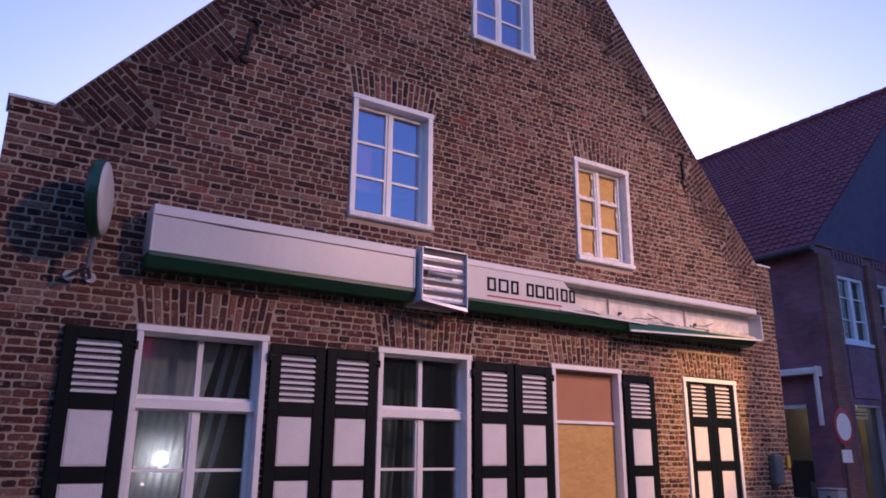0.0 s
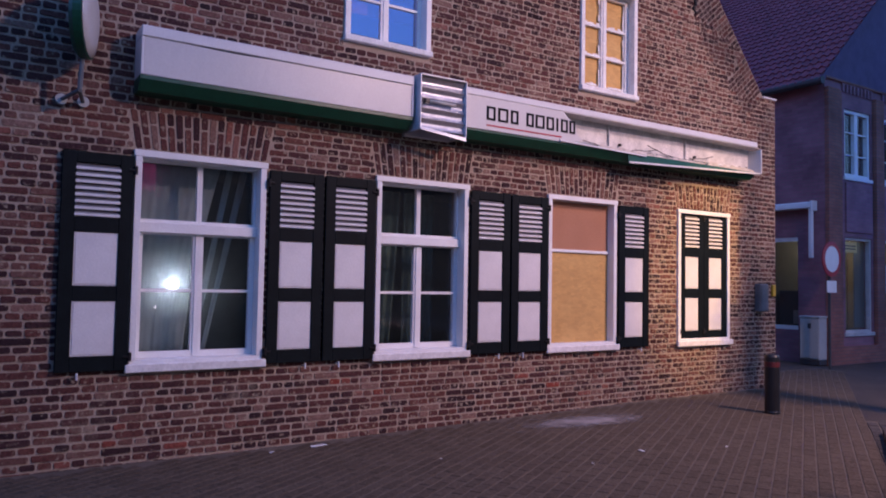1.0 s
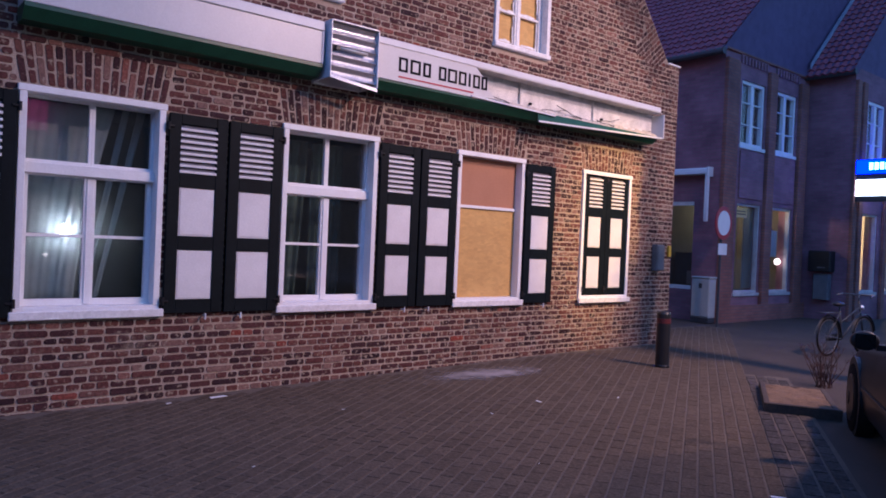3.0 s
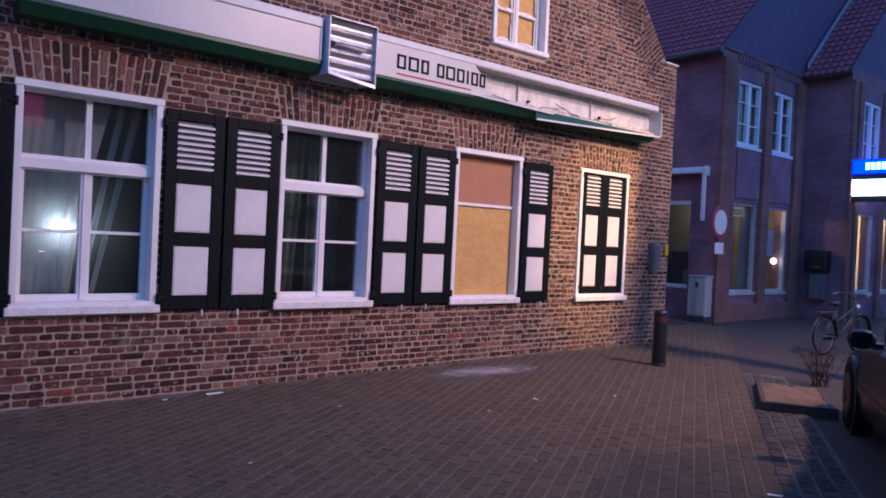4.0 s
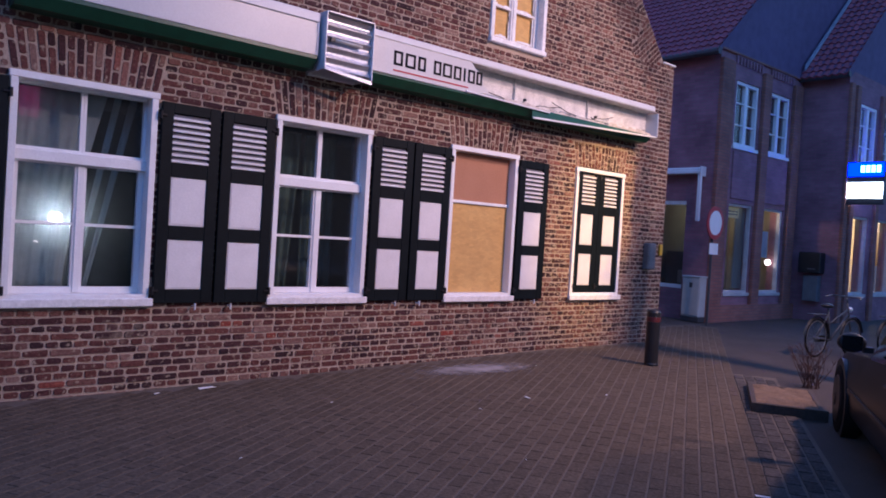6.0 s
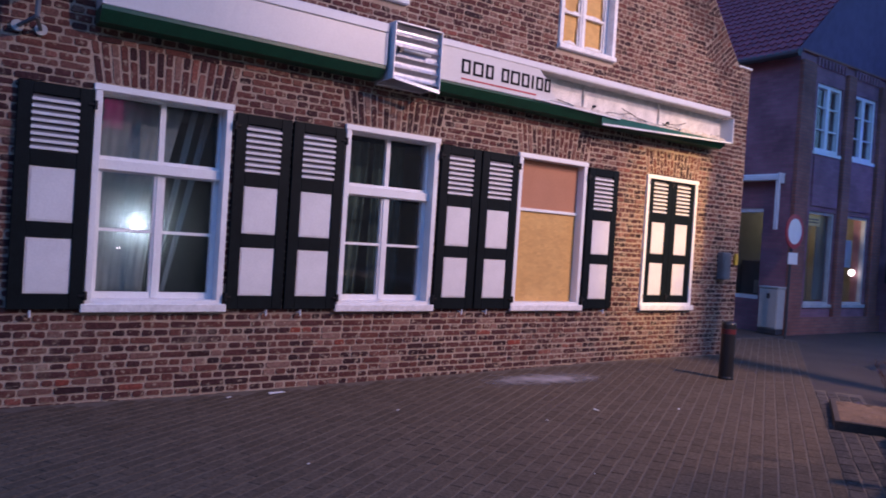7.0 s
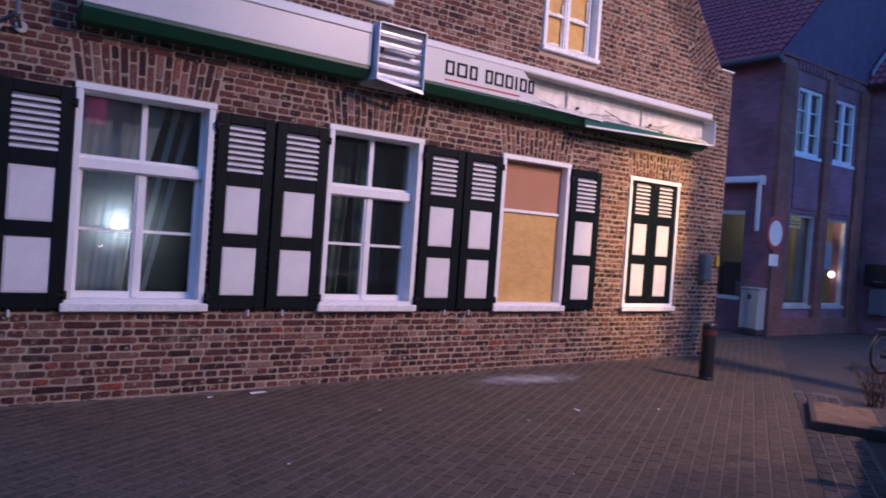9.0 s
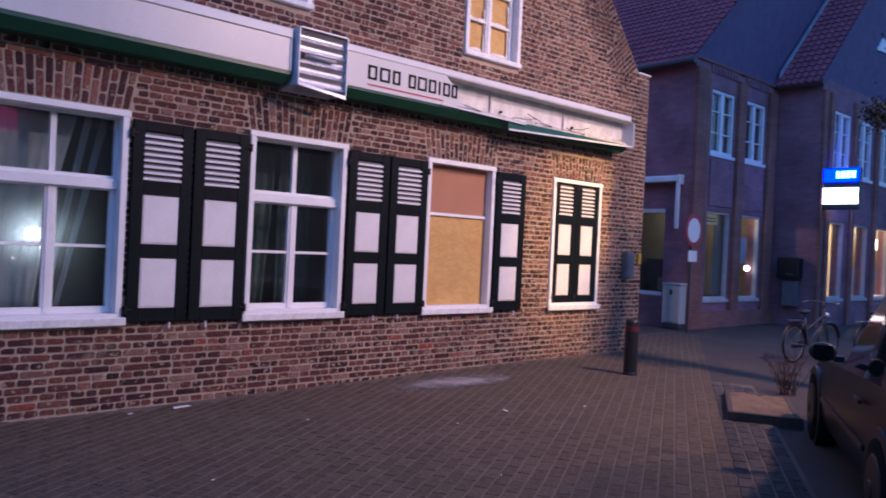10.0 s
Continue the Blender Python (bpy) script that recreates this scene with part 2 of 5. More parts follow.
def add_flakes(m):
    """Short wood flakes, each of its own shade."""
    n, l = m.node_tree.nodes, m.node_tree.links
    p = n["Principled BSDF"]
    was = p.inputs["Base Color"].links[0].from_socket
    g = n.new("ShaderNodeNewGeometry")
    mp = n.new("ShaderNodeMapping"); mp.inputs["Rotation"].default_value = (0, 0.5, 0); mp.inputs["Scale"].default_value = (14, 14, 34)
    v = n.new("ShaderNodeTexVoronoi"); v.inputs["Scale"].default_value = 1.0
    l.new(g.outputs["Position"], mp.inputs[0]); l.new(mp.outputs[0], v.inputs["Vector"])
    r = n.new("ShaderNodeMapRange"); r.inputs[3].default_value, r.inputs[4].default_value = 0.89, 1.10
    l.new(v.outputs["Color"], r.inputs[0])
    x = n.new("ShaderNodeMix"); x.data_type = 'RGBA'; x.blend_type = 'MULTIPLY'; x.inputs[0].default_value = 1
    l.new(was, x.inputs[6]); l.new(r.outputs[0], x.inputs[7]); l.new(x.outputs[2], p.inputs["Base Color"])
add_flakes(OSB)
PLY = mat("reddish_plywood", (0.44, 0.205, 0.115), 0.7, scale=3, bump=0.1, col2=(0.37, 0.165, 0.088))
GLASS = glass_mat("window_glass")
GLASS2 = glass_mat("clean_window_glass", gloss=(0.80, 0.74, 1.0), ior=3.8, film=0.0, dust=0.0)
# dark base colour stands in for unlit interiors behind the panes
DARKROOM = mat("interior_dark_tone", (0.05, 0.065, 0.065), 0.9, var=0.15, bump=0.0)
CURTAIN2 = mat("dark_green_drape", (0.03, 0.065, 0.055), 0.9, var=0.2, scale=10, bump=0.0)
DRAPE = thin_mat("grey_drape", (0.24, 0.27, 0.26), 0.6)
CURTAIN = mat("sheer_curtain", (0.17, 0.225, 0.24), 0.9, var=0.1, scale=14, bump=0.0)
METERG = mat("slate_grey_plastic", (0.13, 0.14, 0.15), 0.5)
IRON = mat("wrought_iron", (0.02, 0.018, 0.018), 0.6, 0.6, bump=0.2)
GREYBOX = mat("grey_polyester", (0.42, 0.42, 0.40), 0.55, var=0.08, bump=0.05)
DARKGREY = mat("dark_grey_metal", (0.05, 0.05, 0.055), 0.5, var=0.15, bump=0.05)
BLACKPL = mat("black_plastic", (0.012, 0.012, 0.013), 0.45, var=0.2, bump=0.05)
RUBBER = mat("tyre_rubber", (0.010, 0.010, 0.011), 0.9, var=0.2, bump=0.2, spec=0.1)
CARPAINT = mat("dusty_grey_car_paint", (0.007, 0.007, 0.009), 0.32, 0.0, var=0.25, scale=3, bump=0.01, spec=0.16)
CARGLASS = mat("tinted_car_glass", (0.01, 0.012, 0.013), 0.05, var=0.1, bump=0.0)
DIRTY = mat("dirty_torn_plastic", (0.52, 0.47, 0.43), 0.7, var=0.3, scale=12, bump=0.2)
LBOX = mat("lamp_box_white", (0.66, 0.66, 0.68), 0.4, 0.15, var=0.1, scale=14, bump=0.05)
TILE = mat("red_roof_tile", (0.30, 0.062, 0.075), 0.7, var=0.35, scale=4, bump=0.2)
SLATE = mat("dark_grey_cladding", (0.125, 0.080, 0.142), 0.8, var=0.2, scale=5, bump=0.15)
NBRICK = pattern_brick("purple_brown_brick", (0.26, 0.108, 0.138), (0.32, 0.138, 0.170), (0.22, 0.145, 0.145))
CREAM = mat("cream_plaster", (0.6, 0.55, 0.42), 0.9, var=0.1, bump=0.0)
DULLFRAME = mat("dull_grey_frame_paint", (0.50, 0.47, 0.45), 0.6, var=0.2, bump=0.1)
BROWNW = mat("brown_shop_wall", (0.22, 0.195, 0.13), 0.9, var=0.25, scale=2, bump=0.0)
STEEL = mat("dull_steel", (0.16, 0.16, 0.17), 0.45, 0.6)
NPIL = pattern_brick("red_brown_brick", (0.27, 0.095, 0.072), (0.32, 0.125, 0.092), (0.16, 0.10, 0.09))
ROWDARK = mat("dark_far_wall", (0.035, 0.04, 0.045), 0.9, var=0.4, scale=0.5, bump=0.0)
YELLOW = mat("yellow_plastic", (0.5, 0.33, 0.03), 0.5)
LEAD = mat("pale_lead", (0.35, 0.40, 0.47), 0.5, 0.3, bump=0.05)
OBRICK = pattern_brick("plain_brick", (0.17, 0.09, 0.065), (0.22, 0.12, 0.09), (0.2, 0.17, 0.14))
PAVE = brick_mat("worn_paver", False, [(0.0, (0.088, 0.064, 0.045)), (0.5, (0.101, 0.073, 0.052)), (1.0, (0.114, 0.083, 0.059))], (0.128, 0.096, 0.070))
PAVE1 = brick_mat("worn_single_paver", True, [(0.0, (0.088, 0.064, 0.045)), (0.5, (0.101, 0.073, 0.052)), (1.0, (0.114, 0.083, 0.059))], (0.128, 0.096, 0.070))
KERBM = brick_mat("grey_gutter_stone", False, [(0.0, (0.05, 0.042, 0.038)), (0.5, (0.07, 0.058, 0.052)), (1.0, (0.095, 0.078, 0.068))], (0.11, 0.095, 0.084))
JOINT = mat("sandy_joint", (0.120, 0.091, 0.067), 0.95, var=0.3, scale=2, bump=0.4)
GROUND = mat("worn_asphalt", (0.055, 0.038, 0.029), 0.92, var=0.3, scale=1.5, bump=0.4, bscale=90)
SAND = mat("sandy_soil", (0.165, 0.098, 0.055), 0.95, var=0.4, scale=9, bump=0.9)
TIMBER = mat("dark_wet_timber", (0.06, 0.04, 0.028), 0.8, var=0.3, scale=20, bump=0.3)
TWIG = mat("dry_twig", (0.06, 0.026, 0.02), 0.9, var=0.3, bump=0.2)
BARK = mat("grey_brown_bark", (0.07, 0.055, 0.042), 0.9, var=0.35, scale=9, bump=0.5, bscale=40)
LEAF = mat("dark_evergreen_leaf", (0.022, 0.034, 0.024), 0.8, var=0.35, scale=6, bump=0.0, spec=0.1)
PAPER = mat("white_litter", (0.75, 0.74, 0.72), 0.8, var=0.05, bump=0.1)
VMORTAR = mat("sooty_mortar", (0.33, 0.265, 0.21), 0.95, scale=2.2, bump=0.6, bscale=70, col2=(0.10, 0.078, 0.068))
DUST = mat("spilled_plaster_dust", (0.29, 0.255, 0.245), 0.95, var=0.2, scale=6, bump=0.3)

# ---- builders ----
def box(bm, x0, x1, y0, y1, z0, z1, bev=0.0):
    vs = [bm.verts.new((x, y, z)) for x in (x0, x1) for y in (y0, y1) for z in (z0, z1)]
    fs = [bm.faces.new([vs[i] for i in f]) for f in ((0, 1, 3, 2), (4, 6, 7, 5), (0, 4, 5, 1), (2, 3, 7, 6), (0, 2, 6, 4), (1, 5, 7, 3))]
    if bev:
        es = list({e for f in fs for e in f.edges})
        bmesh.ops.bevel(bm, geom=es, offset=bev, segments=1, affect='EDGES')
    return bm

def B(*a, bev=0.0):
    return box(bmesh.new(), *a, bev=bev)

def cyl(bm, p, q, r, seg=12, r2=None):
    p, q = Vector(p), Vector(q)
    m = Matrix.Translation((p + q) / 2) @ (q - p).to_track_quat('Z', 'Y').to_matrix().to_4x4()
    bmesh.ops.create_cone(bm, cap_ends=True, segments=seg, radius1=r, radius2=r if r2 is None else r2, depth=(q - p).length, matrix=m)
    return bm

def torus(bm, c, axis, R, r, seg=28, sub=8):
    m = Matrix.Translation(c) @ Vector(axis).to_track_quat('Z', 'Y').to_matrix().to_4x4()
    rings = []
    for i in range(seg):
        a = 2 * math.pi * i / seg
        rings.append([bm.verts.new(m @ Vector(((R + r * math.cos(b)) * math.cos(a), (R + r * math.cos(b)) * math.sin(a), r * math.sin(b))))
                      for b in (2 * math.pi * j / sub for j in range(sub))])
    for i in range(seg):
        for j in range(sub):
            bm.faces.new((rings[i][j], rings[(i + 1) % seg][j], rings[(i + 1) % seg][(j + 1) % sub], rings[i][(j + 1) % sub]))
    return bm

def prism(bm, pts, y0, y1):
    """A polygon in x, z drawn out along y."""
    a = [bm.verts.new((x, y0, z)) for x, z in pts]
    b = [bm.verts.new((x, y1, z)) for x, z in pts]
    bm.faces.new(a); bm.faces.new(b[::-1])
    for i in range(len(pts)):
        j = (i + 1) % len(pts)
        bm.faces.new((a[j], a[i], b[i], b[j]))
    return bm

def mesh_of(name, bm, material, smooth=False):
    bmesh.ops.recalc_face_normals(bm, faces=bm.faces)
    me = bpy.data.meshes.new(name)
    bm.to_mesh(me)
    bm.free()
    me.materials.append(material)
    if smooth:
        for p in me.polygons:
            p.use_smooth = True
    return me

def part(name, bm, material, parent, label="", smooth=False):
    ob = new(name, mesh_of(name, bm, material, smooth))
    ob.parent = parent
    if label:
        tagged(ob, label)
    return ob

def solid(name, bm, material, label, category, kind="", group="", smooth=False):
    return tagged(new(name, mesh_of(name, bm, material, smooth)), label, category, group, kind)

def thing(name, loc, label, category, group="", kind="", rz=0.0):
    ob = new(name)
    ob.empty_display_size = 0.1
    ob.matrix_basis = pose(*loc, 0, 0, rz)
    return tagged(ob, label, category, group, kind)

rnd = random.Random(7)

# ---- ground ----
STREET = radians(31.0)
SD, SN = Vector((math.cos(STREET), math.sin(STREET))), Vector((-math.sin(STREET), math.cos(STREET)))
KERB0 = Vector((4.72, -4.68))

def fall(x):
    """The ground sinks gently along the house, away from the street corner."""
    return -0.078 * min(1.0, max(0.0, (8.0 - x) / 5.5))

def lay(me):
    """Lets a flat ground mesh follow the fall."""
    bm = bmesh.new()
    bm.from_mesh(me)
    for x in (2.5, 8.0):
        bmesh.ops.bisect_plane(bm, geom=bm.verts[:] + bm.edges[:] + bm.faces[:], plane_co=(x, 0, 0), plane_no=(1, 0, 0))
    for v in bm.verts:
        v.co.z += fall(v.co.x)
    bm.to_mesh(me)
    bm.free()
    return me


def kerb_side(x, y):
    """Distance from the gutter line, positive towards the house."""
    return (Vector((x, y)) - KERB0).dot(SN)

bm = bmesh.new()
g = [bm.verts.new(v) for v in ((-400, -400, -0.012), (400, -400, -0.012), (400, 400, -0.012), (-400, 400, -0.012))]
bm.faces.new(g)
ground = solid("ground", bm, GROUND, "dark worn street surface with sandy dust", "ground", "structure")
lay(ground.data)

# ---- house: brick gable wall ----
XL, XR, ZE, AX, AZ, YB = 0.39, 10.57, 4.28, 5.49, 10.1, 0.32
KL, KR = 0.69, 10.29
SLL, SLR = (AZ - ZE) / (AX - KL), (AZ - ZE) / (KR - AX)
OPEN = {"w1": (1.57, 2.705, 0.69, 2.525), "w2": (3.845, 4.965, 0.69, 2.52), "w3": (6.10, 7.22, 0.69, 2.515), "w4": (8.365, 9.455, 0.69, 2.50),
        "u1": (3.45, 4.447, 3.82, 5.205), "u2": (6.59, 7.57, 3.825, 5.205), "t1": (5.0, 5.965, 6.37, 7.72)}

def clip(poly, a, b, c):
    """Keep the part of a polygon where a x + b z <= c."""
    out = []
    for i in range(len(poly)):
        p, q = poly[i], poly[(i + 1) % len(poly)]
        dp, dq = a * p[0] + b * p[1] - c, a * q[0] + b * q[1] - c
        if dp <= 0:
            out.append(p)
        if dp * dq < 0:
            k = dp / (dp - dq)
            out.append((p[0] + k * (q[0] - p[0]), p[1] + k * (q[1] - p[1])))
    return out

xs = sorted({XL, XR} | {v for o in OPEN.values() for v in o[:2]})
zs = sorted({-0.3, ZE, AZ} | {v for o in OPEN.values() for v in o[2:]})
bm = bmesh.new()
for za, zb in zip(zs, zs[1:]):
    run = []
    for xa, xb in zip(xs, xs[1:]):
        xm, zm = (xa + xb) / 2, (za + zb) / 2
        if any(o[0] < xm < o[1] and o[2] < zm < o[3] for o in OPEN.values()):
            continue
        poly = [(xa, za), (xb, za), (xb, zb), (xa, zb)]
        if za >= ZE:
            poly = clip(poly, -SLL, 1, ZE - SLL * KL)
            poly = clip(poly, SLR, 1, ZE + SLR * KR) if len(poly) > 2 else poly
        if len(poly) > 2:
            prism(bm, poly, 0.0045, YB)
bmesh.ops.remove_doubles(bm, verts=bm.verts, dist=0.0005)
wall_north = solid("wall_north", bm, MORTAR, "brown brick gable wall with wide lime mortar joints", "wall", "structure")

class Bricks:
    """Collects bricks, each a quad in x, z with a raised, slightly inset front."""
    def __init__(self):
        self.v, self.f = [], []

    def add(self, q, proud=0.003):
        n, y = len(self.v), -proud + rnd.uniform(-0.003, 0.003)
        cx, cz = sum(p[0] for p in q) / 4, sum(p[1] for p in q) / 4
        ring = []
        for k in range(4):
            p, a, b = q[k], q[k - 1], q[(k + 1) % 4]
            for o in (a, b):
                d = math.hypot(o[0] - p[0], o[1] - p[1])
                r = min(rnd.uniform(0.006, 0.014), 0.4 * d) / d
                ring.append((p[0] + (o[0] - p[0]) * r, p[1] + (o[1] - p[1]) * r))
        for p in ring:
            self.v.append((p[0], 0.012, p[1]))
        for p in ring:
            d = math.hypot(cx - p[0], cz - p[1])
            r = rnd.uniform(0.001, 0.005) / d
            self.v.append((p[0] + (cx - p[0]) * r, y + rnd.uniform(-0.001, 0.001), p[1] + (cz - p[1]) * r))
        self.f += [tuple(range(n + 8, n + 16))] + [(n + i, n + (i + 1) % 8, n + 8 + (i + 1) % 8, n + 8 + i) for i in range(8)]

    def mesh(self, name, material):
        me = bpy.data.meshes.new(name)
        me.from_pydata(self.v, [], self.f)
        me.materials.append(material)
        return me

ARCH = {k: (OPEN[k][0], OPEN[k][1], OPEN[k][3] + 0.012, 0.325 if k[0] == "w" else 0.30) for k in ("w1", "w2", "w3", "w4", "u1", "u2", "t1")}

def rake(x, z):
    """Along and across the nearer verge: metres up the slope, metres inside it."""
    if x < AX:
        ox, s = KL, SLL
        dx, dz = (x - ox), (z - ZE)
        n = math.hypot(1, s)
        return (dx + dz * s) / n, (dx * s - dz) / n
    dx, dz = (KR - x), (z - ZE)
    n = math.hypot(1, SLR)
    return (dx + dz * SLR) / n, (dx * SLR - dz) / n

def wedge(u):
    k = (u + 0.35) % 1.15 / 1.15
    return 0.62 * min(k / 0.8, (1 - k) / 0.2) if u > 0.1 else 0.0

plain, dark = Bricks(), Bricks()
loose = []
C, HB = 0.065, 0.0495
for k in range(-2, int(AZ / C)):
    z0 = k * C + 0.004
    zm = z0 + HB / 2
    xa, xb = XL + 0.002, XR - 0.002
    if z0 + HB > ZE:
        xa, xb = KL + (z0 + HB - ZE) / SLL + 0.01, KR - (z0 + HB - ZE) / SLR - 0.01
    block = [(o[0] - 0.004, o[1] + 0.004) for o in OPEN.values() if o[2] - 0.03 < zm < o[3] + 0.02]
    for ax0, ax1, az, ah in ARCH.values():
        if az - 0.01 < zm < az + ah:
            s = (zm - az) / ah * 0.06
            block.append((ax0 - 0.01 - s, ax1 + 0.01 + s))
    head = k % 2 == 1
    x = xa - rnd.uniform(0, 0.11) - (0.114 if k % 4 == 2 else 0.057 if head else 0)
    while x < xb:
        L = (0.114 if head else 0.228) * rnd.uniform(0.86, 1.14)
        if not head and rnd.random() < 0.12:
            L = 0.114
        p, q = max(x + 0.0065, xa), min(x + L - 0.0065, xb)
        x += L
        pieces = [(p, q)]
        for c, d in block:
            pieces = [r for a, b in pieces for r in ((a, min(b, c)), (max(a, d), b)) if r[1] - r[0] > 0.025]
        for a, b in pieces:
            if b - a < 0.025:
                continue
            d = 9
            if zm > ZE - 0.4 and KL + 0.03 < (a + b) / 2 < KR - 0.03:
                u, d = rake((a + b) / 2, zm)
                if u > 0 and d < wedge(u) + 0.015:
                    continue
            j = [rnd.uniform(-0.005, 0.005) for _ in range(4)]
            if z0 < 0.6 and 2.45 < a and b < 6.2 and len(loose) < 300:
                loose.append((a, b, z0))
                continue
            quad = [(a, z0 + j[0]), (b, z0 + j[1]), (b, z0 + HB + j[2]), (a, z0 + HB + j[3])]
            (dark if d < 0.35 + rnd.uniform(0, 0.5) or rnd.random() < 0.02 else plain).add(quad)
# splayed soldier arches over the openings
for ax0, ax1, az, ah in ARCH.values():
    n = max(8, round((ax1 - ax0) / 0.068))
    f = lambda i, h: (ax0 + (ax1 - ax0) * i / n + (i / n - 0.5) * 0.12 * h, az + ah * h)
    for i in range(n):
        cut = 0.34 if i % 2 else 0.66
        for h0, h1 in ((0.0, cut - 0.02), (cut + 0.02, 1.0)):
            g = 0.14
            plain.add([f(i + g, h0), f(i + 1 - g, h0), f(i + 1 - g, h1), f(i + g, h1)])
# bricks laid square to the verge in wedges
for side in (-1, 1):
    s = SLL if side < 0 else SLR
    ox = KL if side < 0 else KR
    ln = math.hypot(1, s)
    e, nn = (-side / ln, s / ln), (side * -s / ln * 1, -1 / ln)
    top = math.hypot(AX - ox, AZ - ZE)
    u = 0.12
    while u < top - 0.3:
        d, depth = 0.012, wedge(u + 0.03)
        while d < depth:
            d1 = min(d + rnd.choice((0.105, 0.215, 0.215)), depth + 0.05)
            if d1 - d > 0.03:
                P = lambda a, b: (ox + e[0] * a + nn[0] * b, ZE + e[1] * a + nn[1] * b)
                dark.add([P(u, d), P(u + 0.051, d), P(u + 0.051, d1 - 0.012), P(u, d1 - 0.01)])
            d = d1
        u += 0.065
for nm, bk, m in (("brickwork", plain, BRICK), ("verge_brickwork", dark, BRICKD)):
    ob = tagged(new(nm, bk.mesh(nm, m)), kind="stuff")
    ob.parent = wall_north

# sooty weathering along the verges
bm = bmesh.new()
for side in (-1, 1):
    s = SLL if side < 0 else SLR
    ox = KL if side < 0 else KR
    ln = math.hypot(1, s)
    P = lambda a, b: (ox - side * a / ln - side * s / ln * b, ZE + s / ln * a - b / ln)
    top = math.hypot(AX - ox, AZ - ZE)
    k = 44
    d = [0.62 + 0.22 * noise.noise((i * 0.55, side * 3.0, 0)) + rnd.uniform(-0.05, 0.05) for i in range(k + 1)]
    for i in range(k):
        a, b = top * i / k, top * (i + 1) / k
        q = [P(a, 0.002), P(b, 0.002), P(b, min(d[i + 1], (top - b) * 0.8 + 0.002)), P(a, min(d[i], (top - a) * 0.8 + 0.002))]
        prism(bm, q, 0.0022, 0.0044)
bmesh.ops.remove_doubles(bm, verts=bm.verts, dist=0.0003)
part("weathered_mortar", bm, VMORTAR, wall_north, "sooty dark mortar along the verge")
# stone caps on the kneelers and a thin verge capping
for a, b in ((XL - 0.02, KL + 0.02), (KR - 0.02, XR + 0.02)):
    part("kneeler_cap", B(a, b, -0.02, YB + 0.02, ZE + 0.001, ZE + 0.03, bev=0.006), WHITE_OLD, wall_north, "thin grey capping")

# the rest of the house, closed behind the gable
bm = bmesh.new()
box(bm, XL, XL + 0.3, YB + 0.002, 9.0, -0.3, ZE)
box(bm, XR - 0.3, XR, YB + 0.002, 9.0, -0.3, ZE)
box(bm, XL + 0.302, XR - 0.302, 8.7, 9.0, -0.3, ZE)
wall_south = solid("wall_south", bm, OBRICK, "plain brick side and back walls of the house", "wall", "structure")
bm = bmesh.new()
prism(bm, [(XL + 0.2, ZE + 0.002), (AX, AZ - 0.35), (XR - 0.2, ZE + 0.002)], YB + 0.4, 9.0)
solid("roof", bm, TILE, "red tiled roof behind the gable", "roof", "structure")
# room shells behind the panes, their dimness painted into the colour
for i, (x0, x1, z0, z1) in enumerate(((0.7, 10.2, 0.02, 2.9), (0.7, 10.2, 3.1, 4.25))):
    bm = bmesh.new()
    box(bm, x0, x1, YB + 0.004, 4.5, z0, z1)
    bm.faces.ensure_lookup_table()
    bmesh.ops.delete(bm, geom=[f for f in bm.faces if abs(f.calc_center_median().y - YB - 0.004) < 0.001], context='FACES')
    solid("room_shell", bm, DARKROOM, "empty room shell, dimness put into its wall colour", "room", "structure")

